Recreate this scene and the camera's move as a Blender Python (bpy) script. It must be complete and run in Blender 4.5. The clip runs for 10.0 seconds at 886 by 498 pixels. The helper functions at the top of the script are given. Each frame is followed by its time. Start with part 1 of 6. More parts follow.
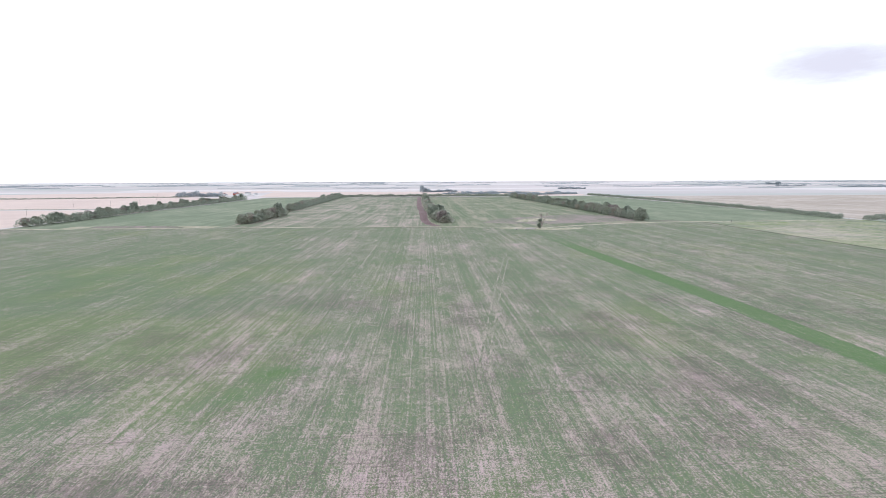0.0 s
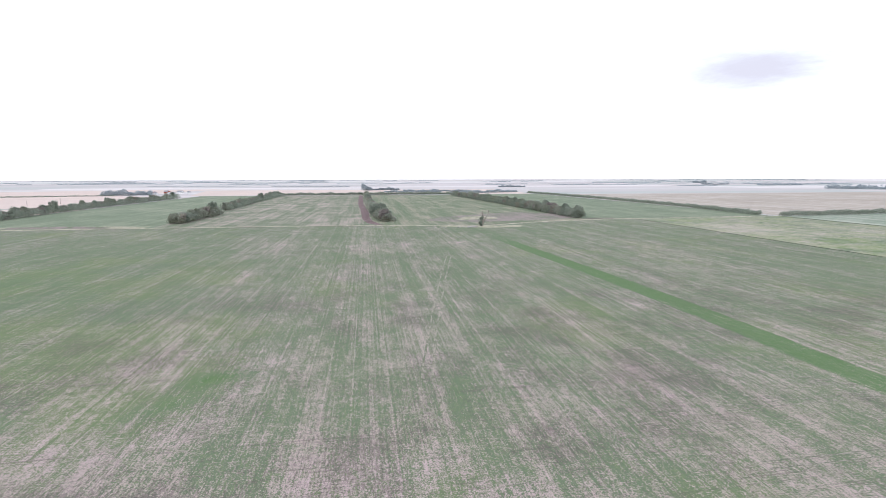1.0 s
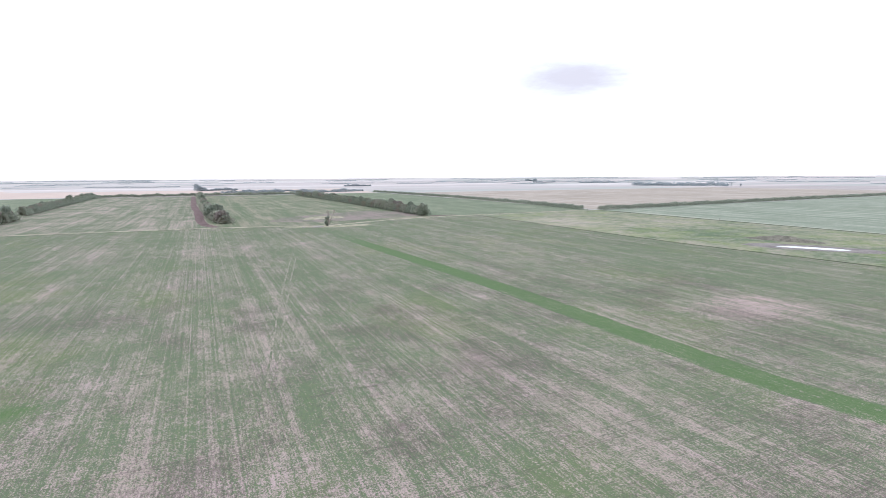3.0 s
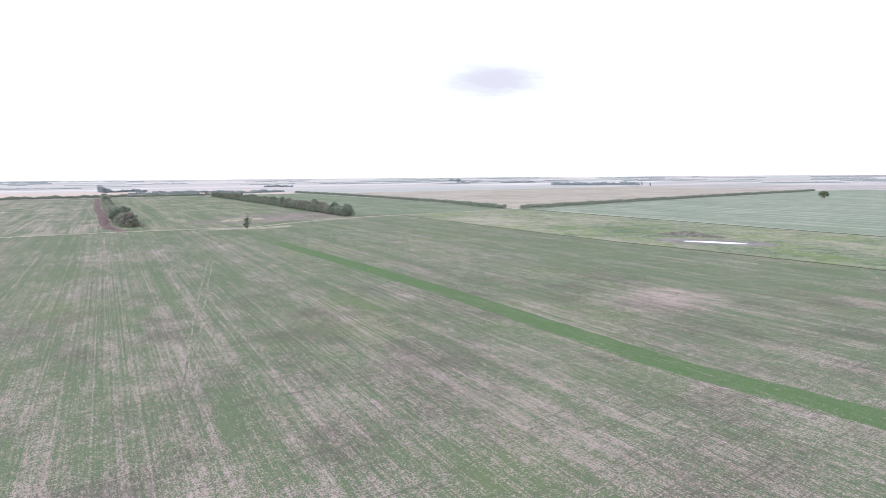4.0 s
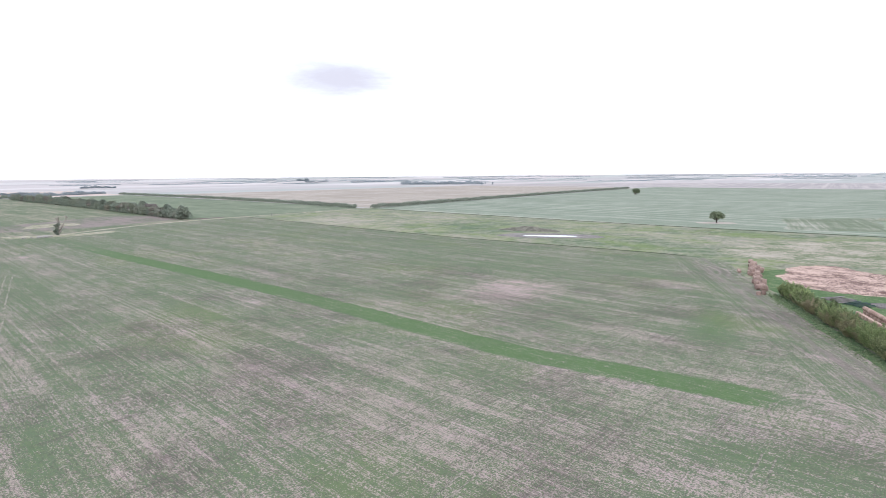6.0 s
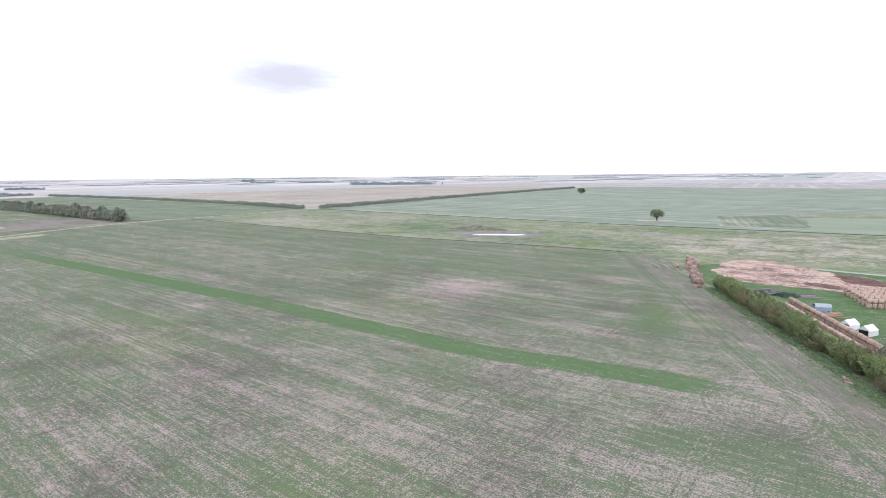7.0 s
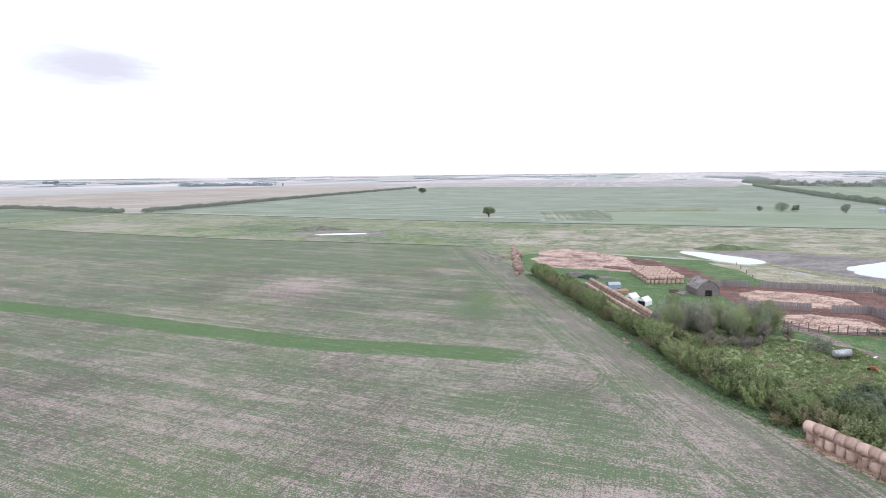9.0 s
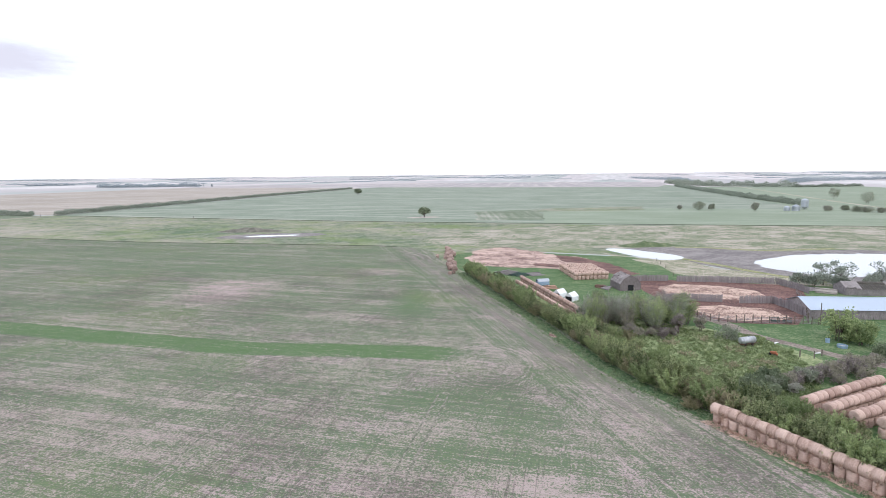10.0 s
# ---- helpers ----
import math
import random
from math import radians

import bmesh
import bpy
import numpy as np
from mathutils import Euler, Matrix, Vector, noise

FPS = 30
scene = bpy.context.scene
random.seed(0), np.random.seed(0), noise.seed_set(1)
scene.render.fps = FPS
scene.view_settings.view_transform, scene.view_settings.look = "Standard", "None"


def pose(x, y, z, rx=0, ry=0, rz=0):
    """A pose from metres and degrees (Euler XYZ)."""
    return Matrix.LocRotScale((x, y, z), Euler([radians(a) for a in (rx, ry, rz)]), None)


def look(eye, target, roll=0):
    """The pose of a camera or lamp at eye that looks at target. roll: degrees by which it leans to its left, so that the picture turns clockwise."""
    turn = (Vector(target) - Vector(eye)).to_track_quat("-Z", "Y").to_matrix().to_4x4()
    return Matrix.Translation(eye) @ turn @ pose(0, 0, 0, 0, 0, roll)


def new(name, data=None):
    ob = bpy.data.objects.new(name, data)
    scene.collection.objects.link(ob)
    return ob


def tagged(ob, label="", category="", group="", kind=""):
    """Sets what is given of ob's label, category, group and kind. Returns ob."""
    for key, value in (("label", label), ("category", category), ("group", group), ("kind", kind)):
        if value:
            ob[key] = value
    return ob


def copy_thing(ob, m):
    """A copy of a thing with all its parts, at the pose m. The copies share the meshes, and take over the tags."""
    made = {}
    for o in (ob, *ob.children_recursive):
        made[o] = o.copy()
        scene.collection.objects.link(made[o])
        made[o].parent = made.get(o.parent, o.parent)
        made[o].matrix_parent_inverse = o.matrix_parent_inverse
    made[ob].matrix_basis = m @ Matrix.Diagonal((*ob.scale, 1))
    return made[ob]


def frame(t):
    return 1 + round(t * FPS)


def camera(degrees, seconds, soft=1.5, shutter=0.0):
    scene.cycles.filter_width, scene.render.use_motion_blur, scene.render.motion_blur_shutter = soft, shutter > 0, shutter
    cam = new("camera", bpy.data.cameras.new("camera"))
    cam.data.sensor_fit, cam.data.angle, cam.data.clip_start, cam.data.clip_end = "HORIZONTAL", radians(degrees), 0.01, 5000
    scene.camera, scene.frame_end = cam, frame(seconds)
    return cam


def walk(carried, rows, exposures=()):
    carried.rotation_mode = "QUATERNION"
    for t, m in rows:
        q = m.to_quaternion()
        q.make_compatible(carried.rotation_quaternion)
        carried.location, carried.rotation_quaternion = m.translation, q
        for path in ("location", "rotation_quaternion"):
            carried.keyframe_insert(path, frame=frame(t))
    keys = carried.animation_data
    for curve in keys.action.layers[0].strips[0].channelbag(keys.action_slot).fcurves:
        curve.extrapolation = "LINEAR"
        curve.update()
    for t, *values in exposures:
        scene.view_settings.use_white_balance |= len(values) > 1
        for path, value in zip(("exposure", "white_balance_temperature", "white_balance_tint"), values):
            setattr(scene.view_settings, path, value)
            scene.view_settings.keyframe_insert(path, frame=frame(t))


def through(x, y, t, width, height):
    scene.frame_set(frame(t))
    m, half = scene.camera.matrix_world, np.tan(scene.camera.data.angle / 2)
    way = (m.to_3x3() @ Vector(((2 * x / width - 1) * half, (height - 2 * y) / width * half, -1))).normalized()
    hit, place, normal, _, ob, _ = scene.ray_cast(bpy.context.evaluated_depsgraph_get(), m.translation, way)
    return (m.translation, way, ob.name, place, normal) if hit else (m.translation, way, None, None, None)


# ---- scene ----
cam = camera(77.0, 10.0, soft=0.6)
# seconds, eye x, y, z, yaw, pitch, roll
ROWS = [
    (0.0, -0.00, -0.00, 45.10, -1.93, -7.05, -0.24),
    (0.5, 0.06, -0.10, 45.35, -3.63, -7.22, -0.10),
    (1.0, 0.11, 0.33, 45.26, -7.87, -7.26, -0.15),
    (1.5, 0.55, 0.74, 45.03, -12.84, -7.26, -0.24),
    (2.0, 0.74, 1.20, 44.85, -16.96, -7.28, -0.28),
    (2.5, 0.91, 1.35, 44.80, -20.15, -7.35, -0.31),
    (4.0, 1.41, 2.90, 44.20, -31.19, -7.42, -0.44),
    (4.5, 1.49, 3.24, 44.05, -35.41, -7.42, -0.46),
    (5.0, 1.96, 3.45, 44.05, -39.76, -7.52, -0.51),
    (5.5, 2.51, 3.80, 44.00, -43.55, -7.57, -0.48),
    (7.0, 2.90, 3.20, 43.31, -51.52, -7.59, -0.57),
    (7.5, 1.90, 1.48, 43.15, -54.91, -7.62, -0.54),
    (8.0, 0.40, -0.60, 42.98, -58.36, -7.67, -0.62),
    (8.5, -1.30, -2.30, 42.80, -62.01, -7.68, -0.64),
    (9.0, -1.94, -3.50, 42.66, -67.32, -7.68, -0.64),
    (9.5, -2.10, -4.50, 42.55, -70.92, -7.70, -0.62),
    (10.0, -1.90, -5.50, 42.30, -73.76, -7.67, -0.58),
]
walk(cam, [(t, pose(x, y, z, 90 + pitch, 0, yaw) @ pose(0, 0, 0, 0, 0, roll)) for t, x, y, z, yaw, pitch, roll in ROWS])

# ---------------------------------------------------------------- light
SUN_EL, SUN_AZ = radians(40), radians(-120)
world = bpy.data.worlds.new("overcast_sky")
scene.world = world
world.use_nodes = True
wn, wl = world.node_tree.nodes, world.node_tree.links
wn.clear()
sky = wn.new("ShaderNodeTexSky")
sky.sky_type, sky.sun_disc, sky.sun_elevation, sky.sun_rotation = "NISHITA", False, SUN_EL, SUN_AZ
bg_sky, bg_cloud = wn.new("ShaderNodeBackground"), wn.new("ShaderNodeBackground")
bg_sky.inputs["Strength"].default_value = 0.06
bg_cloud.inputs["Color"].default_value = (0.965, 1.0, 1.11, 1)
bg_cloud.inputs["Strength"].default_value = 1.12
both, w_out = wn.new("ShaderNodeAddShader"), wn.new("ShaderNodeOutputWorld")
wl.new(sky.outputs[0], bg_sky.inputs["Color"])
wl.new(bg_sky.outputs[0], both.inputs[0])
wl.new(bg_cloud.outputs[0], both.inputs[1])
wl.new(both.outputs[0], w_out.inputs["Surface"])
sun = new("sun", bpy.data.lights.new("sun", "SUN"))
sun.data.energy, sun.data.angle, sun.data.color = 0.7, radians(14), (1.0, 0.98, 0.95)
sun.matrix_world = look((0, 0, 200), (-200 * math.sin(SUN_AZ) * math.cos(SUN_EL), -200 * math.cos(SUN_AZ) * math.cos(SUN_EL), 200 - 200 * math.sin(SUN_EL)))

# ---------------------------------------------------------------- material tools


class Nodes:
    """A short way to write node trees."""

    def __init__(self, name):
        self.mat = bpy.data.materials.new(name)
        self.mat.use_nodes = True
        self.t = self.mat.node_tree
        self.bsdf = self.t.nodes["Principled BSDF"]
        self.out = self.t.nodes["Material Output"]
        self.coord = self.t.nodes.new("ShaderNodeTexCoord").outputs["Object"]

    def put(self, socket, value):
        if isinstance(value, bpy.types.NodeSocket):
            self.t.links.new(value, socket)
        elif isinstance(value, (tuple, list)) and len(value) == 3 and socket.type == "RGBA":
            socket.default_value = (*value, 1)
        else:
            socket.default_value = value

    def math(self, op, a, b=0.0, c=0.0, clamp=False):
        n = self.t.nodes.new("ShaderNodeMath")
        n.operation, n.use_clamp = op, clamp
        for s, v in zip(n.inputs, (a, b, c)):
            self.put(s, v)
        return n.outputs[0]

    def add(self, *terms):
        total = terms[0]
        for term in terms[1:]:
            total = self.math("ADD", total, term)
        return total

    def mul(self, a, b):
        return self.math("MULTIPLY", a, b)

    def warp(self, amount, scale):
        """Coordinates pushed about by noise."""
        n = self.t.nodes.new("ShaderNodeTexNoise")
        n.inputs["Scale"].default_value = scale
        n.inputs["Detail"].default_value = 4
        self.put(n.inputs["Vector"], self.coord)
        v = self.t.nodes.new("ShaderNodeVectorMath")
        v.operation = "MULTIPLY_ADD"
        self.put(v.inputs[0], n.outputs["Color"])
        v.inputs[1].default_value = (amount, amount, 0)
        self.put(v.inputs[2], self.coord)
        s = self.t.nodes.new("ShaderNodeVectorMath")
        s.operation = "SUBTRACT"
        self.put(s.inputs[0], v.outputs[0])
        s.inputs[1].default_value = (amount / 2, amount / 2, 0)
        return s.outputs[0]

    def place(self, loc=(0, 0, 0), turn=0.0, scale=(1, 1, 1), vector=None):
        """Coordinates in a frame at loc, turned, measured in units of scale."""
        n = self.t.nodes.new("ShaderNodeMapping")
        n.vector_type = "TEXTURE"
        self.put(n.inputs["Vector"], vector or self.coord)
        n.inputs["Location"].default_value = loc
        n.inputs["Rotation"].default_value = (0, 0, radians(turn))
        n.inputs["Scale"].default_value = scale
        return n.outputs[0]

    def noise(self, sx, sy=None, sz=None, turn=0.0, detail=3.0, rough=0.55, seed=0.0, vector=None):
        """Noise, about -0.5 to 0.5, with grains sx by sy metres."""
        sy = sx if sy is None else sy
        n = self.t.nodes.new("ShaderNodeTexNoise")
        n.inputs["Scale"].default_value = 1.0
        n.inputs["Detail"].default_value, n.inputs["Roughness"].default_value = detail, rough
        self.put(n.inputs["Vector"], self.place((seed * 37.1, seed * 91.7, seed * 13.3), turn, (sx, sy, sz or sx), vector))
        return self.math("SUBTRACT", n.outputs["Fac"], 0.5)

    def blob(self, x, y, rx, ry, turn=0.0, vector=None):
        """1 in the middle of an ellipse, falling to 0 at its rim."""
        n = self.t.nodes.new("ShaderNodeTexGradient")
        n.gradient_type = "SPHERICAL"
        self.put(n.inputs["Vector"], self.place((x, y, 0), turn, (rx, ry, 1e6), vector))
        return n.outputs["Fac"]

    def step(self, value, lo, hi):
        n = self.t.nodes.new("ShaderNodeMapRange")
        n.interpolation_type = "SMOOTHSTEP"
        self.put(n.inputs["Value"], value)
        self.put(n.inputs["From Min"], lo)
        self.put(n.inputs["From Max"], hi)
        return n.outputs["Result"]

    def mix(self, fac, a, b, how="MIX"):
        n = self.t.nodes.new("ShaderNodeMix")
        n.data_type, n.blend_type = "RGBA", how
        self.put(n.inputs["Factor"], fac)
        self.put(n.inputs[6], a)
        self.put(n.inputs[7], b)
        return n.outputs[2]

    def ramp(self, fac, *stops):
        n = self.t.nodes.new("ShaderNodeValToRGB")
        while len(n.color_ramp.elements) < len(stops):
            n.color_ramp.elements.new(0.5)
        for e, (at, colour) in zip(n.color_ramp.elements, stops):
            e.position, e.color = at, (*colour, 1)
        self.put(n.inputs["Fac"], fac)
        return n.outputs["Color"]

    def island(self):
        return self.t.nodes.new("ShaderNodeNewGeometry").outputs["Random Per Island"]

    def rand(self):
        return self.t.nodes.new("ShaderNodeObjectInfo").outputs["Random"]

    def done(self, colour, rough=0.9, bump=None, strength=0.4, depth=0.1, metal=0.0, spec=0.2):
        self.put(self.bsdf.inputs["Base Color"], colour)
        self.put(self.bsdf.inputs["Roughness"], rough)
        self.put(self.bsdf.inputs["Metallic"], metal)
        self.bsdf.inputs["Specular IOR Level"].default_value = spec
        if bump is not None:
            b = self.t.nodes.new("ShaderNodeBump")
            b.inputs["Strength"].default_value, b.inputs["Distance"].default_value = strength, depth
            self.put(b.inputs["Height"], bump)
            self.put(self.bsdf.inputs["Normal"], b.outputs["Normal"])
        return self.mat


# the two directions of the land: seed rows run along y, the yard's hedge along HEDGE_TURN
HEDGE_TURN = 30.6
STRAW, STRAW_PINK = (0.40, 0.326, 0.292), (0.44, 0.342, 0.33)
CROP, CROP_LUSH, SOIL = (0.123, 0.162, 0.095), (0.090, 0.156, 0.062), (0.098, 0.078, 0.074)


def crop_main():
    n = Nodes("seeded_crop_over_stubble")
    w = n.warp(6.0, 0.07)
    sep = n.t.nodes.new("ShaderNodeSeparateXYZ")
    n.put(sep.inputs[0], n.coord)
    px, py = sep.outputs["X"], sep.outputs["Y"]

    def more(total, gain, *args, **kw):
        """total plus noise of that gain."""
        return n.math("MULTIPLY_ADD", n.noise(*args, **kw), gain, total)

    def spots(total, places, vector=w):
        """total plus soft ellipses: x, y, two radii, turn, amount."""
        for x, y, rx, ry, turn, amount in places:
            total = n.math("MULTIPLY_ADD", n.blob(x, y, rx, ry, turn, vector), amount, total)
        return total

    def rings(total, x, y, turn, squash, scale, gain, zone):
        """total plus the arcs that a turning drill leaves round a point."""
        out = n.t.nodes.new("ShaderNodeVectorMath")
        out.operation = "LENGTH"
        n.put(out.inputs[0], n.place((x, y, 0), turn, (1.0, squash, 1e6), n.warp(2.5, 0.14)))
        ring = n.t.nodes.new("ShaderNodeTexNoise")
        ring.noise_dimensions = "1D"
        ring.inputs["Scale"].default_value, ring.inputs["Detail"].default_value = scale, 3.0
        n.put(ring.inputs["W"], out.outputs["Value"])
        arc = n.mul(n.math("SUBTRACT", ring.outputs["Fac"], 0.46), n.step(n.blob(*zone, w), 0.0, 0.4))
        return n.math("MULTIPLY_ADD", arc, gain, total)

    # lush places, and the dense strip that runs up the field
    lush = spots(0.0, ((-35, 128, 10, 8, 20, 1.0), (-41, 115, 8, 13, -24, 0.6), (-70, 104, 38, 14, 8, 0.22), (164, 54, 26, 9, 24, 0.6), (98, 20, 34, 9, -54, 0.5), (84, 7, 12, 9, 20, 0.3),
                       (236, 104, 9, 36, -4, 0.4), (190, 62, 26, 8, 30, 0.45), (77, 188, 14, 26, 0, 0.3), (18, 112, 2.5, 26, -3, 0.45), (-3, 110, 2.5, 30, 0, 0.35), (76, 16, 9, 3.5, 0, 0.4)))
    lush = spots(lush, ((0, 480, 520, 150, 0, 0.24), (-160, 260, 130, 200, 0, 0.5), (250, 250, 90, 200, 0, 0.25), (60, 290, 100, 120, 0, 0.15)), None)
    middle = n.math("MULTIPLY_ADD", n.step(py, 150.0, 440.0), -12.0, more(112.0, 3.0, 3, 9, detail=4, rough=0.65, seed=21))
    middle = n.math("MULTIPLY_ADD", n.step(py, 90.0, 25.0), 9.0, middle)
    away = n.math("ABSOLUTE", n.math("SUBTRACT", px, middle))
    band = n.mul(n.math("SUBTRACT", 1.0, n.step(away, 4.4, 5.8)), n.step(more(py, 30.0, 3, 12, detail=3, seed=45), 20.0, 36.0))
    band = n.mul(band, n.math("SUBTRACT", 1.0, n.mul(n.step(py, 330.0, 445.0), 0.75)))
    lush = n.math("MULTIPLY_ADD", band, 0.8, lush)
    # signed distance from the hedge line, towards the field
    d = n.t.nodes.new("ShaderNodeVectorMath")
    d.operation = "DOT_PRODUCT"
    n.put(d.inputs[0], n.warp(5.0, 0.03))
    d.inputs[1].default_value = (-0.509, 0.861, 0)
    dist = n.math("ADD", d.outputs["Value"], 72.6)
    head = n.math("SUBTRACT", 1.0, n.step(more(dist, 14.0, 9, 3, turn=HEDGE_TURN, detail=3, seed=40), 20.0, 30.0))
    # drill rows along y: single rows, streaks of straw, whole passes of the drill
    rows = more(0.0, 1.8, 0.42, 300, detail=2, rough=0.6, seed=1)
    rows = more(rows, 1.5, 0.6, 2.0, detail=4, rough=0.75, seed=3)
    rows = more(rows, 1.3, 2.2, 16, detail=4, rough=0.75, seed=50)
    rows = more(rows, 1.1, 3.2, 700, detail=3, rough=0.7, seed=30)
    rows = more(rows, 0.9, 13, 900, detail=2, rough=0.5, seed=31)
    rows = more(rows, 0.9, 5, 0.38, detail=3, rough=0.7, seed=4)
    # on the headland they follow the hedge
    side = n.math("SUBTRACT", 1.0, n.mul(n.step(px, 130.0, 185.0), 0.45))
    rows_h = n.mul(side, 0.12)
    rows_h = more(rows_h, 2.2, 9, 0.42, turn=HEDGE_TURN, detail=4, rough=0.7, seed=5)
    rows_h = more(rows_h, 1.8, 220, 0.8, turn=HEDGE_TURN + 0.6, detail=3, rough=0.6, seed=6)
    rows_h = more(rows_h, 1.3, 260, 4.0, turn=HEDGE_TURN, detail=3, seed=32)
    mixed = n.t.nodes.new("ShaderNodeMix")
    n.put(mixed.inputs[0], head)
    n.put(mixed.inputs[2], rows)
    n.put(mixed.inputs[3], rows_h)
    straw = n.math("SUBTRACT", mixed.outputs[0], n.math("SUBTRACT", lush, 0.02))
    straw = rings(straw, 116.0, 18.5, 20, 0.72, 1.1, 1.3, (116, 18.5, 19, 14, 20))
    straw = rings(straw, 254.0, 108.0, 0, 1.0, 0.5, 2.2, (278, 80, 26, 22, 20))
    straw = more(straw, 1.5, 20, 44, detail=5, rough=0.62, seed=7)
    straw = more(straw, 1.4, 5, 11, detail=5, rough=0.7, seed=8)
    straw = more(straw, 4.6, 0.30, 0.36, detail=2, rough=0.8, seed=9)
    straw = more(straw, 2.2, 0.85, 1.25, detail=3, rough=0.75, seed=44)
    straw = n.math("MULTIPLY_ADD", n.step(n.noise(2.6, 24, detail=5, rough=0.75, seed=55), 0.03, 0.15), 0.28, straw)
    # thin, pale places
    straw = spots(straw, ((0, 70, 150, 95, 0, 0.22), (85, 90, 70, 60, 30, 0.06), (66, 30, 62, 60, 0, 0.08)), None)
    straw = spots(straw, ((10, 133, 13, 9, 10, 0.5), (-40, 84, 26, 14, -34, 0.55), (-32, 98, 7, 14, -20, 0.45), (-14, 140, 5, 46, 2, 0.35), (-11, 88, 6, 34, 0, 0.4), (172, 128, 30, 22, 20, 0.75),
                          (98, 158, 10, 40, 0, 0.32), (124, 70, 6, 45, 0, 0.3), (71, 1.5, 3, 8, 20, 0.7), (-14, 260, 5, 34, 0, 0.3), (148, 70, 9, 16, -6, 0.5), (-60, 405, 46, 60, 0, 0.4), (20, 380, 70, 50, 0, 0.38), (222, 90, 12, 14, 0, 0.35)))
    fac = n.math("MULTIPLY_ADD", straw, 1.02, 0.06, clamp=True)
    green = n.mix(n.step(more(lush, 0.5, 7, detail=3, seed=10), 0.2, 0.9), CROP, CROP_LUSH)
    green = n.mix(n.mul(n.step(more(n.noise(0.5, detail=2, seed=23), 1.0, 0.5, 4.0, detail=3, seed=22), -0.02, 0.16), 0.5), green, (0.155, 0.20, 0.098))
    # yellower growth in broad patches
    yellow = spots(n.math("MULTIPLY_ADD", lush, -0.12, n.noise(46, 70, detail=4, seed=46)), ((-120, 190, 150, 160, 0, 0.2), (60, 190, 40, 50, 0, 0.16), (172, 54, 30, 15, 24, 0.16)), None)
    green = n.mix(n.mul(n.step(yellow, 0.02, 0.2), 0.5), green, (0.145, 0.19, 0.075))
    dry = n.mix(n.step(n.noise(26, detail=4, seed=11), -0.1, 0.12), STRAW, STRAW_PINK)
    dry = n.mix(n.mul(n.step(more(n.mul(n.noise(14, detail=4, seed=25), 0.5), 1.0, 0.3, 0.6, detail=3, rough=0.7, seed=24), -0.04, 0.2), 0.55), dry, (0.27, 0.215, 0.205))
    dry = n.mix(n.mul(n.step(n.blob(172, 128, 32, 24, 20, w), 0.05, 0.5), 0.6), dry, (0.50, 0.36, 0.36))
    colour = n.mix(fac, green, dry)
    # bare soil worked up beside the hedge
    turned = n.mul(n.step(dist, 5.0, 9.0), n.math("SUBTRACT", 1.0, n.step(dist, 13.0, 21.0)))
    turned = n.mul(turned, n.step(more(n.noise(200, 2.2, turn=HEDGE_TURN, detail=3, rough=0.65, seed=33), 1.0, 9, 0.9, turn=HEDGE_TURN, detail=4, rough=0.7, seed=34), -0.1, 0.16))
    colour = n.mix(n.mul(turned, 0.62), colour, (0.215, 0.178, 0.165))
    # dark soil between rows, in dark drifts and as clods
    keep = n.math("SUBTRACT", 1.0, n.math("MINIMUM", n.mul(lush, 0.9), 1.0))
    dark = spots(more(n.mul(n.noise(18, 26, detail=4, seed=13), 0.9), 1.0, 0.4, 1.6, detail=3, rough=0.7, seed=12), ((80, 54, 30, 22, 0, 0.12), (250, 330, 34, 110, 0, 0.2)))
    near = n.math("MULTIPLY_ADD", n.step(n.blob(60, 50, 270, 270, 0), 0.05, 0.45), 0.7, 0.3)
    colour = n.mix(n.mul(n.mul(n.step(dark, 0.0, 0.2), n.mul(near, 0.55)), keep), colour, SOIL)
    old_rows = n.step(more(n.mul(n.noise(9, 5, detail=4, seed=48), 0.7), 1.0, 60, 0.35, turn=3.0, detail=2, rough=0.6, seed=47), 0.08, 0.2)
    colour = n.mix(n.mul(n.mul(n.mul(old_rows, 0.4), keep), n.math("SUBTRACT", 1.0, head)), colour, SOIL)
    clods = n.step(more(n.mul(n.noise(12, detail=4, seed=36), 0.25), 1.0, 0.26, detail=2, rough=0.7, seed=35), 0.09, 0.2)
    colour = n.mix(n.mul(n.mul(clods, 0.75), keep), colour, SOIL)
    return n.done(colour, 0.95, n.noise(0.3, 0.5, detail=3, seed=15), 0.5, 0.12)


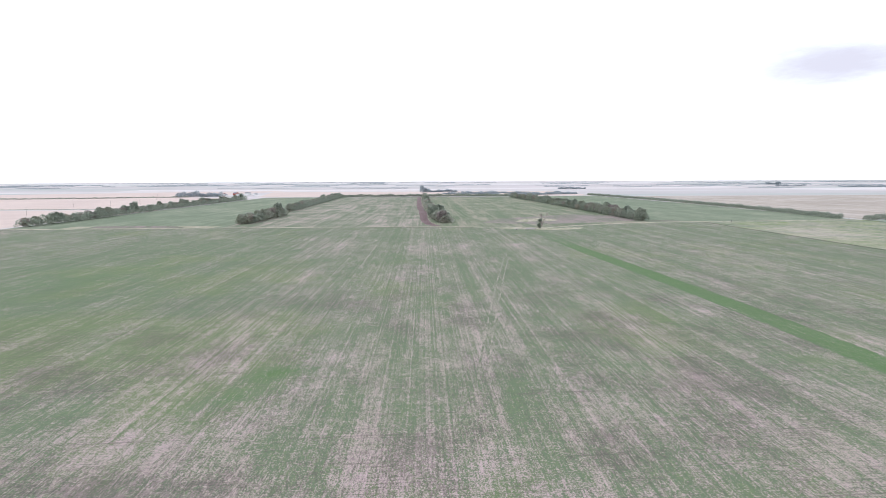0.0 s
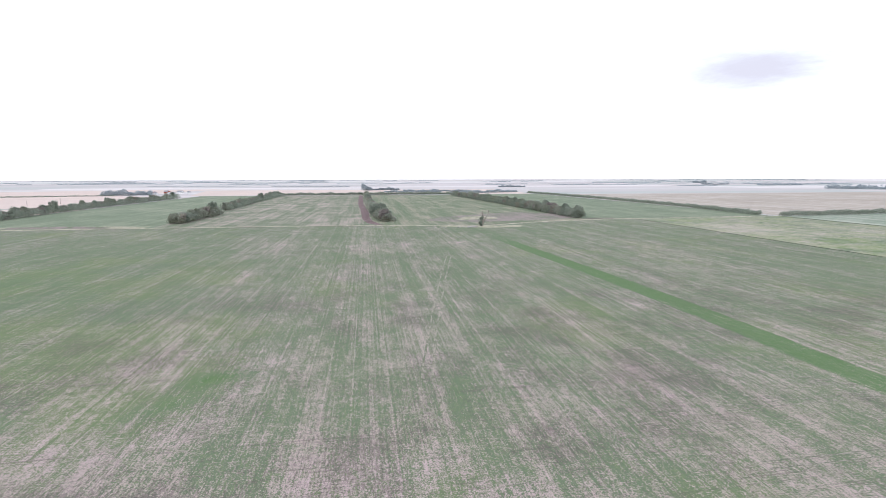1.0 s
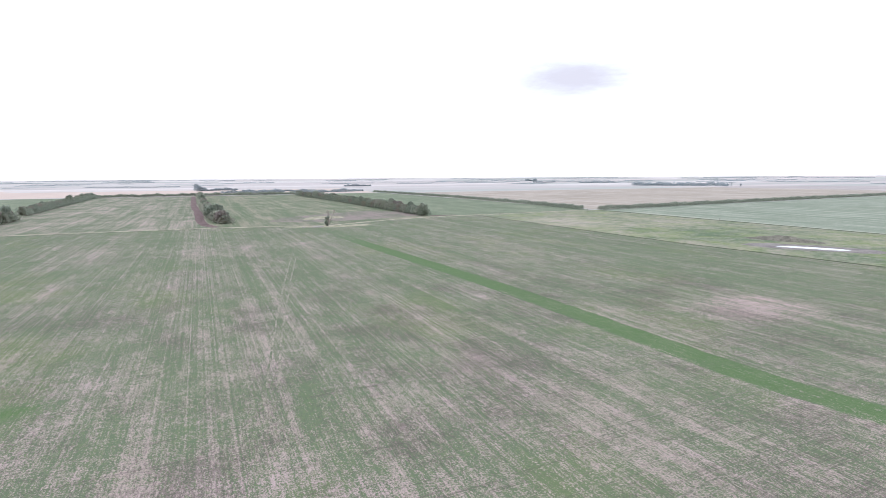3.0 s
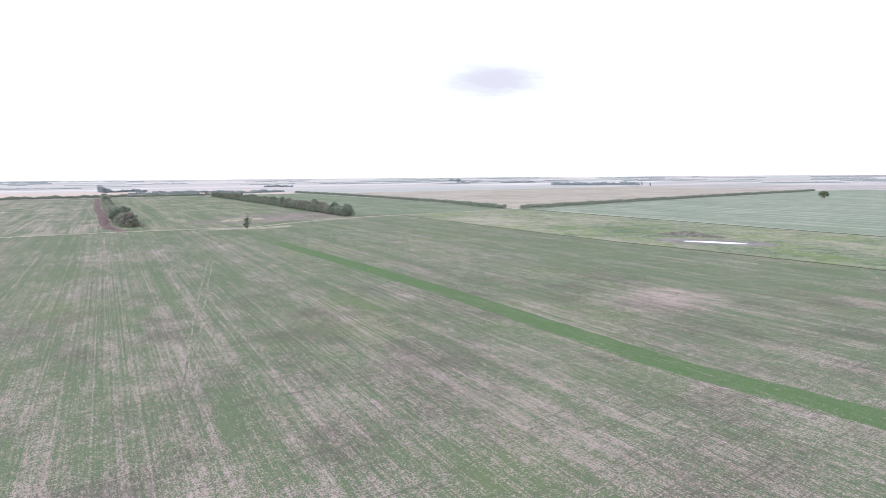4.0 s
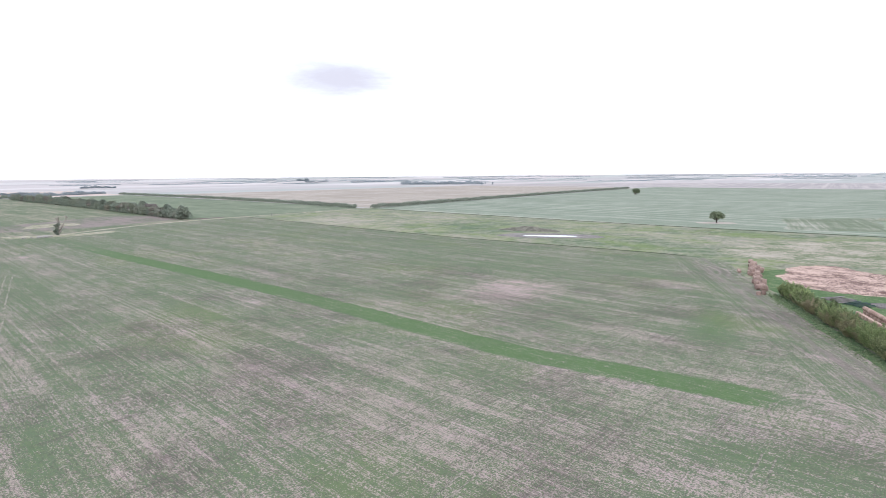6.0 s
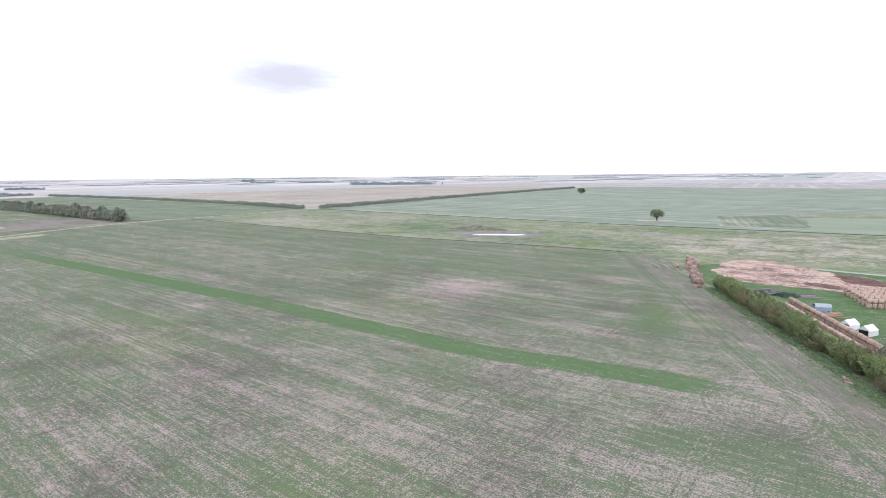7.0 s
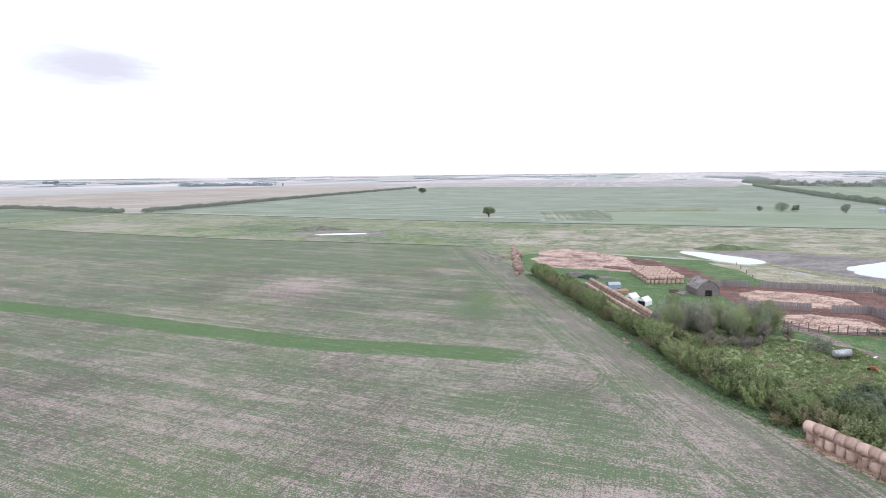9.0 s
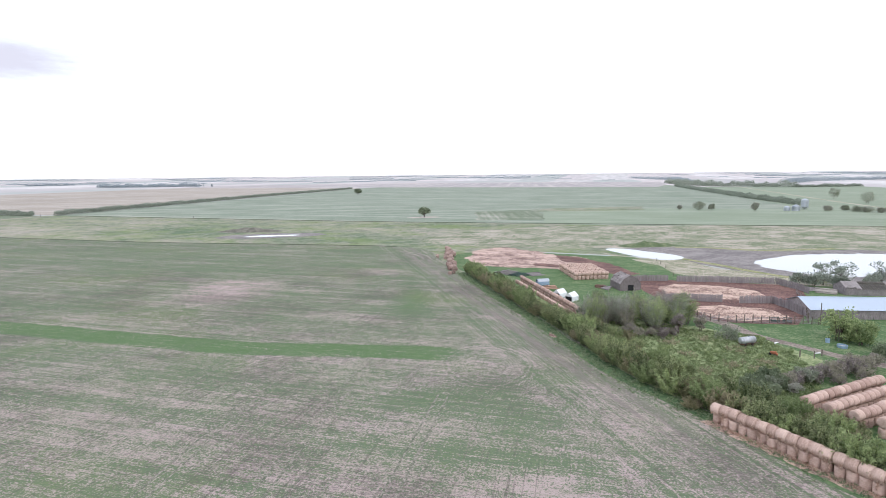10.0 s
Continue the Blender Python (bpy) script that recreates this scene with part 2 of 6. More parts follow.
def field_mat(name, green, dry, base=0.4, rows=(1.2, 60.0), turn=0.0, gain=1.0, patches=60.0, seed=0.0, lines=None):
    """A field far off: rows of rows[0] by rows[1] metres, patches, two colours."""
    n = Nodes(name)
    v = n.add(base, n.mul(n.noise(rows[0] * 0.5, rows[1] * 0.5, turn=turn, detail=4, rough=0.65, seed=seed + 1), 1.0 * gain), n.mul(n.noise(rows[0] * 3, rows[1] * 3, turn=turn, detail=4, seed=seed + 2), 0.8 * gain),
              n.mul(n.noise(patches * 0.5, patches * 0.8, detail=6, rough=0.65, seed=seed + 3), 1.1 * gain), n.mul(n.noise(0.6, detail=4, rough=0.7, seed=seed + 4), 1.9 * gain))
    if lines:
        # seams between the passes of the machine: spacing, share of width, strength
        cut = n.t.nodes.new("ShaderNodeSeparateXYZ")
        n.put(cut.inputs[0], n.place((0, 0, 0), turn, (lines[0], 1, 1)))
        seam = n.step(n.math("ABSOLUTE", n.math("SUBTRACT", n.math("FRACT", cut.outputs["X"]), 0.5)), 0.5 - lines[1], 0.5)
        seam = n.mul(seam, n.step(n.noise(lines[0] * 1.3, lines[0] * 14, turn=turn, detail=3, seed=seed + 6), -0.12, 0.12))
        v = n.math("MULTIPLY_ADD", seam, lines[2], v)
    colour = n.mix(n.step(v, 0.0, 1.0), green, dry)
    return n.done(colour, 0.95, n.noise(0.8, detail=3, seed=seed + 5), 0.4, 0.1)


def far_land():
    """Quarter sections in their crops' tones, paled with painted haze, away to the horizon."""
    n = Nodes("hazed_far_farmland")
    cell = n.t.nodes.new("ShaderNodeTexWhiteNoise")
    cell.noise_dimensions = "2D"
    snap = n.t.nodes.new("ShaderNodeVectorMath")
    snap.operation = "FLOOR"
    n.put(snap.inputs[0], n.place((130, 60, 0), 0, (1500, 210, 1), n.warp(90.0, 0.0012)))
    n.put(cell.inputs["Vector"], snap.outputs[0])
    # Crop tones lightened towards lilac and pink to imitate distance haze.
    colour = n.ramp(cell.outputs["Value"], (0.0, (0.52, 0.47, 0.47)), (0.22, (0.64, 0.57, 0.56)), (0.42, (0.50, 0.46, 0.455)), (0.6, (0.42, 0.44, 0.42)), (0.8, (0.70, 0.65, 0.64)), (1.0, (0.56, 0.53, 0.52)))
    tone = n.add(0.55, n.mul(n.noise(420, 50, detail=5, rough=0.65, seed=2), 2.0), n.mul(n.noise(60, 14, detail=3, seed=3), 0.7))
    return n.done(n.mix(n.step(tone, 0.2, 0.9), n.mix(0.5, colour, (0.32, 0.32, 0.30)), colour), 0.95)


def leaves_mat(name, dark, light, dead=None, through=0.25):
    n = Nodes(name)
    r = n.island()
    v = n.add(n.mul(r, 0.6), 0.2, n.mul(n.noise(1.6, detail=2), 0.9), n.mul(n.math("SUBTRACT", n.rand(), 0.5), 0.4))
    colour = n.mix(n.step(v, 0.0, 1.0), dark, light)
    if dead:
        colour = n.mix(n.mul(n.step(n.add(n.noise(1.9, detail=2, seed=3), n.mul(n.rand(), 0.25)), 0.08, 0.2), 0.45), colour, dead)
    m = n.done(colour, 0.6, spec=0.25)
    tr, mx = n.t.nodes.new("ShaderNodeBsdfTranslucent"), n.t.nodes.new("ShaderNodeMixShader")
    n.put(tr.inputs["Color"], colour)
    mx.inputs[0].default_value = through
    n.put(mx.inputs[1], n.bsdf.outputs[0])
    n.put(mx.inputs[2], tr.outputs[0])
    n.put(n.out.inputs["Surface"], mx.outputs[0])
    return m


def plain_mat(name, a, b, size=0.5, rough=0.85, metal=0.0, stretch=1.0, bump=0.3, spec=0.3, turn=0.0):
    """Two tones in grains, with coarser stains and a little relief."""
    n = Nodes(name)
    v = n.add(0.5, n.mul(n.noise(size, size * stretch, size * stretch, turn=turn, detail=4, seed=1), 1.0), n.mul(n.noise(size * 9, detail=4, seed=2), 0.7), n.mul(n.math("SUBTRACT", n.rand(), 0.5), 0.3))
    return n.done(n.mix(n.step(v, 0.05, 0.95), a, b), rough, n.noise(size * 0.6, size * stretch, detail=3, seed=3), bump, 0.05, metal, spec)


def hay_mat(name, a, b):
    n = Nodes(name)
    wrap = n.noise(0.9, 0.9, 0.05, detail=3, seed=1)
    v = n.add(0.5, n.mul(wrap, 1.1), n.mul(n.noise(0.12, detail=4, seed=2), 0.8), n.mul(n.noise(0.8, detail=3, seed=3), 0.8), n.mul(n.math("SUBTRACT", n.rand(), 0.5), 0.55))
    return n.done(n.mix(n.step(v, 0.0, 1.0), a, b), 0.95, n.add(wrap, n.noise(0.07, detail=3, seed=4)), 0.7, 0.05, spec=0.05)


def pasture_mat():
    """Grazed land: green hollows, bleached rises, tussocks."""
    n = Nodes("rough_pasture")
    w = n.warp(26.0, 0.02)
    v = n.add(0.40, n.mul(n.noise(30, 44, detail=6, rough=0.7, seed=1), 1.6), n.mul(n.noise(9, 11, detail=5, rough=0.8, seed=2), 2.6), n.mul(n.noise(1.4, 1.8, detail=3, rough=0.75, seed=3), 2.0),
              n.mul(n.blob(330, 450, 60, 110, -20, w), 0.4), n.mul(n.blob(415, 430, 40, 70, 0, w), 0.3), n.mul(n.blob(300, 268, 14, 40, 0, w), 0.4), n.mul(n.blob(388, 80, 34, 110, 0, w), 0.4), n.mul(n.blob(450, -110, 50, 90, 0, w), 0.4),
              n.mul(n.blob(350, 300, 60, 90, 0, w), -0.35), n.mul(n.blob(330, 150, 34, 60, 0, w), -0.4), n.mul(n.blob(440, 120, 26, 120, 0, w), -0.3), n.mul(n.blob(470, -60, 20, 120, 0, w), -0.35))
    green = n.mix(n.step(n.noise(24, 34, detail=5, seed=4), -0.1, 0.14), (0.115, 0.165, 0.092), (0.165, 0.22, 0.088))
    dry = n.mix(n.step(n.noise(16, detail=4, seed=5), -0.1, 0.12), (0.37, 0.335, 0.265), (0.40, 0.34, 0.30))
    colour = n.mix(n.math("MULTIPLY_ADD", v, 0.95, 0.0, clamp=True), green, dry)
    dark = n.step(n.add(n.noise(4.0, 4.5, detail=4, rough=0.8, seed=6), n.mul(n.noise(30, detail=4, seed=7), 0.5)), 0.07, 0.2)
    return n.done(n.mix(n.mul(dark, 0.6), colour, (0.085, 0.085, 0.055)), 0.95, n.noise(0.8, detail=3, seed=8), 0.5, 0.15)


MAT = {
    "main": crop_main(),
    "far": far_land(),
    "n1": field_mat("green_crop", (0.135, 0.175, 0.11), (0.29, 0.30, 0.22), 0.3, (3, 120), 0, 1.3, 80, 1),
    # Green crop with distance haze put into its colour, bluish and pale.
    "n5": field_mat("hazed_green_far_crop", (0.215, 0.26, 0.18), (0.34, 0.365, 0.285), 0.35, (4, 120), 0, 1.0, 120, 31),
    "mark": field_mat("wheel_mark", (0.12, 0.145, 0.09), (0.36, 0.305, 0.265), 0.5, (0.4, 0.9), 0, 2.2, 4, 32),
    "n2": field_mat("thin_crop_brown", (0.13, 0.165, 0.10), (0.37, 0.305, 0.27), 0.34, (3, 120), 0, 2.2, 60, 2),
    "n3": field_mat("patchy_green_crop", (0.12, 0.16, 0.092), (0.32, 0.28, 0.22), 0.32, (3, 100), 0, 1.9, 70, 3),
    "stubble": field_mat("pink_stubble", (0.50, 0.40, 0.36), (0.62, 0.51, 0.45), 0.5, (4, 300), 90, 0.9, 200, 5),
    "tan": field_mat("tan_stubble", (0.32, 0.28, 0.235), (0.49, 0.425, 0.375), 0.36, (2.5, 400), -3, 1.5, 150, 6, (34.0, 0.16, 0.8)),
    "mauve": field_mat("mauve_worked_stubble", (0.34, 0.305, 0.305), (0.50, 0.45, 0.43), 0.38, (5, 500), -82, 1.4, 150, 51, (48.0, 0.2, 0.8)),
    "crop_e": field_mat("pale_green_crop", (0.185, 0.228, 0.168), (0.365, 0.375, 0.31), 0.30, (2.0, 300), -3, 1.5, 90, 7, (27.0, 0.15, 1.0)),
    "bare_rows": field_mat("thin_crop_in_bare_rows", (0.15, 0.185, 0.118), (0.37, 0.36, 0.30), 0.26, (3, 200), -75, 1.8, 60, 54, (6.5, 0.28, 0.45)),
    "pasture": pasture_mat(),
    "dry_grass": field_mat("dry_grass", (0.20, 0.215, 0.125), (0.46, 0.40, 0.33), 0.46, (1.4, 3), 10, 2.6, 11, 9),
    "lawn": field_mat("yard_grass", (0.074, 0.138, 0.052), (0.195, 0.235, 0.125), 0.3, (0.7, 1.0), 20, 1.7, 9, 10),
    "weeds_ground": field_mat("weedy_ground", (0.125, 0.18, 0.075), (0.33, 0.36, 0.19), 0.5, (1.2, 1.6), 20, 1.5, 8, 11),
    "verge": field_mat("lush_verge", (0.072, 0.125, 0.058), (0.155, 0.215, 0.105), 0.36, (0.5, 1.0), 30, 1.5, 6, 12),
    "bedding": field_mat("straw_bedding", (0.17, 0.105, 0.092), (0.60, 0.435, 0.365), 0.56, (3.0, 5.0), 20, 2.6, 14, 13),
    "manure": field_mat("red_brown_manure", (0.11, 0.062, 0.056), (0.27, 0.155, 0.13), 0.4, (1.2, 2), 20, 1.6, 8, 14),
    "corral_straw": field_mat("pale_corral_straw", (0.20, 0.12, 0.10), (0.60, 0.44, 0.355), 0.58, (1.2, 2), 20, 2.8, 7, 15),
    "mud": field_mat("grey_mud", (0.17, 0.15, 0.148), (0.31, 0.28, 0.265), 0.45, (3, 9), 60, 1.6, 14, 16),
    "dirt": field_mat("dirt_track", (0.17, 0.135, 0.115), (0.33, 0.275, 0.235), 0.45, (0.8, 6), 0, 1.6, 7, 17),
    "trail": field_mat("field_trail", (0.17, 0.185, 0.11), (0.50, 0.45, 0.36), 0.6, (2, 4), 0, 2.0, 12, 18),
    "ploughed": field_mat("dark_ditch_soil", (0.125, 0.082, 0.084), (0.23, 0.165, 0.16), 0.45, (2, 14), 0, 1.3, 16, 19),
    "reeds": field_mat("yellow_shore_grass", (0.18, 0.205, 0.085), (0.40, 0.37, 0.21), 0.45, (2, 5), 60, 1.8, 7, 20),
    "weed_mound": field_mat("brown_weedy_spoil", (0.115, 0.108, 0.09), (0.25, 0.235, 0.195), 0.42, (1.2, 1.6), 10, 2.0, 8, 52),
    "green_mound": field_mat("grassy_bank", (0.08, 0.115, 0.055), (0.2, 0.225, 0.125), 0.36, (1.2, 1.6), 10, 2.0, 8, 53),
    "ditch_grass": field_mat("dark_ditch_grass", (0.045, 0.06, 0.035), (0.12, 0.13, 0.075), 0.35, (1, 4), 0, 1.4, 7, 21),
    # Base colour raised and greyed to imitate haze over the tree belts.
    "leaf": leaves_mat("hazy_green_leaves", (0.225, 0.262, 0.212), (0.42, 0.455, 0.372), through=0.5),
    "leaf_bright": leaves_mat("fresh_green_leaves", (0.185, 0.245, 0.11), (0.44, 0.505, 0.25), through=0.5),
    "leaf_hedge": leaves_mat("hedge_leaves", (0.082, 0.118, 0.055), (0.455, 0.49, 0.262), through=0.5),
    "leaf_olive": leaves_mat("olive_brown_leaves", (0.21, 0.205, 0.12), (0.44, 0.41, 0.24), (0.36, 0.29, 0.22), through=0.5),
    # Grey-green foliage, made paler as painted haze for the distant belts.
    "leaf_grey": leaves_mat("hazy_grey_green_leaves", (0.26, 0.288, 0.215), (0.48, 0.505, 0.395), (0.42, 0.375, 0.37), through=0.55),
    "leaf_purple": leaves_mat("purple_brown_twigs", (0.22, 0.19, 0.18), (0.45, 0.385, 0.37), (0.33, 0.35, 0.20), through=0.4),
    "weeds": leaves_mat("weed_leaves", (0.115, 0.16, 0.07), (0.43, 0.485, 0.26), through=0.45),
    "dry_blades": leaves_mat("dry_grass_blades", (0.30, 0.27, 0.17), (0.52, 0.47, 0.33), through=0.4),
    # Blue-grey lift in the leaf colour imitates haze over distant trees.
    "leaf_hazed": leaves_mat("hazed_far_leaves", (0.29, 0.33, 0.355), (0.44, 0.49, 0.51), through=0.5),
    "bark": plain_mat("grey_bark", (0.10, 0.08, 0.065), (0.20, 0.17, 0.145), 0.1, stretch=4),
    "dead": plain_mat("bleached_dead_wood", (0.30, 0.26, 0.23), (0.46, 0.42, 0.38), 0.1, stretch=4),
    "leaf_dark": leaves_mat("dark_green_leaves", (0.14, 0.18, 0.11), (0.31, 0.35, 0.225), through=0.5),
    "hay": hay_mat("hay", (0.35, 0.236, 0.195), (0.63, 0.465, 0.395)),
    "hay_blades": leaves_mat("loose_hay", (0.48, 0.35, 0.28), (0.74, 0.58, 0.48), through=0.5),
    "litter": field_mat("trampled_hay", (0.20, 0.15, 0.12), (0.50, 0.36, 0.29), 0.5, (0.4, 0.6), 20, 2.2, 3, 41),
    "bleached": field_mat("bleached_pasture", (0.14, 0.18, 0.095), (0.44, 0.38, 0.32), 0.46, (7, 8), 10, 2.4, 30, 42),
    "bare": field_mat("bare_soil_crop", (0.125, 0.155, 0.095), (0.27, 0.215, 0.205), 0.6, (3, 60), 0, 2.4, 50, 43),
    "hay_pink": hay_mat("sun_bleached_pink_hay", (0.30, 0.205, 0.17), (0.54, 0.40, 0.335)),
    "log": plain_mat("peeled_logs", (0.33, 0.20, 0.145), (0.50, 0.34, 0.25), 0.3),
    "hay_old": hay_mat("old_hay", (0.22, 0.15, 0.13), (0.44, 0.33, 0.285)),
    "boards": plain_mat("weathered_grey_boards", (0.17, 0.148, 0.15), (0.345, 0.31, 0.312), 0.12, stretch=6),
    "old_boards": plain_mat("dark_rotting_boards", (0.095, 0.08, 0.08), (0.22, 0.19, 0.188), 0.12, stretch=6),
    "verge_blades": leaves_mat("verge_grass_blades", (0.15, 0.20, 0.12), (0.32, 0.375, 0.225), through=0.4),
    "grey_bark": plain_mat("pale_twig_bark", (0.17, 0.145, 0.135), (0.30, 0.265, 0.25), 0.1, stretch=4),
    "rut": field_mat("pressed_wheel_rut", (0.105, 0.12, 0.08), (0.33, 0.285, 0.25), 0.42, (0.25, 0.5), 60, 1.5, 2, 33),
    "shingle": plain_mat("weathered_shingles", (0.12, 0.10, 0.098), (0.40, 0.36, 0.35), 0.5),
    "tin": plain_mat("pale_blue_roof_metal", (0.46, 0.53, 0.62), (0.50, 0.57, 0.66), 2.5, 0.5, 0.2, 4.0, 0.1, 0.5),
    "galv": plain_mat("galvanised_steel", (0.36, 0.39, 0.43), (0.52, 0.55, 0.59), 0.5, 0.35, 0.7, 3.0, 0.1, 0.5),
    "silver": plain_mat("dull_silver_paint", (0.34, 0.35, 0.37), (0.55, 0.56, 0.58), 0.6, 0.35, 0.3, 2.0, 0.1, 0.5),
    "white": plain_mat("white_fabric", (0.74, 0.75, 0.76), (0.84, 0.85, 0.86), 0.6, 0.6),
    # Near-black paint for panels that imitate the dark inside openings.
    "black": plain_mat("painted_interior_shade", (0.012, 0.012, 0.014), (0.03, 0.03, 0.032), 0.4),
    "blue": plain_mat("faded_blue_paint", (0.18, 0.27, 0.36), (0.30, 0.40, 0.50), 0.5, 0.5),
    "orange": plain_mat("orange_paint", (0.36, 0.10, 0.05), (0.48, 0.17, 0.09), 0.4, 0.5),
    "rust": plain_mat("rusty_iron", (0.09, 0.055, 0.045), (0.20, 0.12, 0.09), 0.2, 0.7, 0.3),
    "green_iron": plain_mat("dark_green_paint", (0.02, 0.05, 0.04), (0.05, 0.09, 0.075), 0.3, 0.5),
    "stone": plain_mat("field_stone", (0.26, 0.24, 0.22), (0.46, 0.43, 0.40), 0.3),
    "rubber": plain_mat("black_rubber", (0.015, 0.015, 0.016), (0.04, 0.04, 0.04), 0.1),
    "farm_white": plain_mat("white_house_paint", (0.62, 0.62, 0.62), (0.76, 0.76, 0.75), 0.6),
    "farm_red": plain_mat("red_barn_paint", (0.30, 0.08, 0.06), (0.42, 0.14, 0.10), 0.6),
    "farm_roof": plain_mat("dark_house_roof", (0.16, 0.16, 0.18), (0.28, 0.28, 0.30), 0.6),
}


def water():
    n = Nodes("sky_paled_pond_water")
    ripple = n.add(n.noise(1.4, 2.2, detail=3), n.noise(0.3, detail=2, seed=3))
    # Pale base colour fills in sky reflection that the gloss alone lacks.
    n.done((0.50, 0.50, 0.50), 0.08, ripple, 0.05, 0.05, spec=0.5)
    n.bsdf.inputs["IOR"].default_value = 1.33
    return n.mat


MAT["water"] = water()

# ---------------------------------------------------------------- mesh tools
RNG = np.random.default_rng(7)


def mesh_of(bm, name, *mats, smooth=False):
    me = bpy.data.meshes.new(name)
    bm.to_mesh(me)
    bm.free()
    for m in mats:
        me.materials.append(m)
    if smooth:
        me.shade_smooth()
    return me


def part(name, bm, material, parent, label="", smooth=False):
    ob = new(name, mesh_of(bm, name, material, smooth=smooth))
    ob.parent = parent
    if label:
        ob["label"] = label
    return ob


def thing(name, at=(0, 0, 0), turn=0.0, label="", category="", group="", kind=""):
    ob = new(name)
    ob.empty_display_size = 0.2
    ob.matrix_basis = pose(*at, 0, 0, turn)
    return tagged(ob, label, category, group, kind)


def box(bm, centre, size, turn=(0, 0, 0), bevel=0.0):
    made = bmesh.ops.create_cube(bm, size=1.0, matrix=pose(*centre, *turn) @ Matrix.Diagonal((*size, 1)))
    if bevel:
        edges = list({e for v in made["verts"] for e in v.link_edges})
        bmesh.ops.bevel(bm, geom=edges, offset=bevel, segments=1, affect="EDGES")
    return bm


def tube(bm, p, q, r0, r1, sides=7, caps=True):
    p, q = Vector(p), Vector(q)
    turn = (q - p).to_track_quat("Z", "Y").to_matrix().to_4x4()
    bmesh.ops.create_cone(bm, cap_ends=caps, segments=sides, radius1=r0, radius2=r1, depth=(q - p).length, matrix=Matrix.Translation((p + q) / 2) @ turn)
    return bm


def face(bm, *pts):
    bm.faces.new([bm.verts.new(p) for p in pts])


def slab(bm, pts, thick):
    """A flat polygon with thickness along its normal."""
    f = bm.faces.new([bm.verts.new(p) for p in pts])
    f.normal_update()
    nrm = f.normal.copy()
    res = bmesh.ops.extrude_face_region(bm, geom=[f])
    bmesh.ops.translate(bm, verts=[g for g in res["geom"] if isinstance(g, bmesh.types.BMVert)], vec=-nrm * thick)
    bmesh.ops.recalc_face_normals(bm, faces=bm.faces)
    return bm


def outline(pts, rough, step, closed=True, seed=0):
    """The corners joined by wavering edges."""
    out, m = [], len(pts)
    for i in range(m if closed else m - 1):
        a, b = Vector((*pts[i], 0)), Vector((*pts[(i + 1) % m], 0))
        k = max(1, int((b - a).length / step))
        for j in range(k):
            q = a.lerp(b, j / k)
            s = 1.0 / (step * 3)
            off = noise.noise_vector(Vector((q.x * s, q.y * s, seed))) + 0.6 * noise.noise_vector(Vector((q.x * s * 3, q.y * s * 3, seed + 5)))
            out.append((q.x + off.x * rough, q.y + off.y * rough))
    if not closed:
        out.append(pts[-1])
    return out


def sheet(name, pts, z, material, label, category, rough=0.0, step=20.0, seed=0, fair=False):
    """A stretch of ground with its own cover."""
    if fair:
        pts = smooth_line(pts, True)
    if rough:
        pts = outline(pts, rough, step, True, seed)
    bm = bmesh.new()
    bm.faces.new([bm.verts.new((x, y, z)) for x, y in pts])
    bm.normal_update()
    if bm.faces[:][0].normal.z < 0:
        bmesh.ops.reverse_faces(bm, faces=bm.faces)
    bmesh.ops.triangulate(bm, faces=bm.faces)
    return tagged(new(name, mesh_of(bm, name, material)), label, category, kind="structure")


def smooth_line(pts, closed=False, rounds=2):
    for _ in range(rounds):
        out, m = [], len(pts)
        for i in range(m if closed else m - 1):
            (ax, ay), (bx, by) = pts[i], pts[(i + 1) % m]
            out += [(ax * 0.75 + bx * 0.25, ay * 0.75 + by * 0.25), (ax * 0.25 + bx * 0.75, ay * 0.25 + by * 0.75)]
        pts = out if closed else [pts[0]] + out + [pts[-1]]
    return pts


def ribbon(name, pts, width, z, material, label, category, rough=0.5, step=8.0, seed=0, fair=True, crown=0.0):
    """A band of even width along a line: trails, verges, ditches. crown raises its middle."""
    if fair:
        pts = smooth_line(pts)
    pts = outline(pts, rough, step, False, seed)
    bm, prev = bmesh.new(), None
    for i, (x, y) in enumerate(pts):
        ax, ay = pts[max(i - 1, 0)]
        bx, by = pts[min(i + 1, len(pts) - 1)]
        d = Vector((bx - ax, by - ay)).normalized()
        w = width * (0.5 + 0.16 * noise.noise(Vector((x * 0.07, y * 0.07, seed))))
        row = [bm.verts.new((x - d.y * w * k, y + d.x * w * k, z + crown * (1 - abs(k)) * min(1.0, i / 2, (len(pts) - 1 - i) / 2))) for k in (-1, 0, 1)]
        if prev:
            bm.faces.new((prev[0], prev[1], row[1], row[0]))
            bm.faces.new((prev[1], prev[2], row[2], row[1]))
        prev = row
    bmesh.ops.recalc_face_normals(bm, faces=bm.faces)
    if bm.faces[:][0].normal.z < 0:
        bmesh.ops.reverse_faces(bm, faces=bm.faces)
    return tagged(new(name, mesh_of(bm, name, material)), label, category, kind="structure")


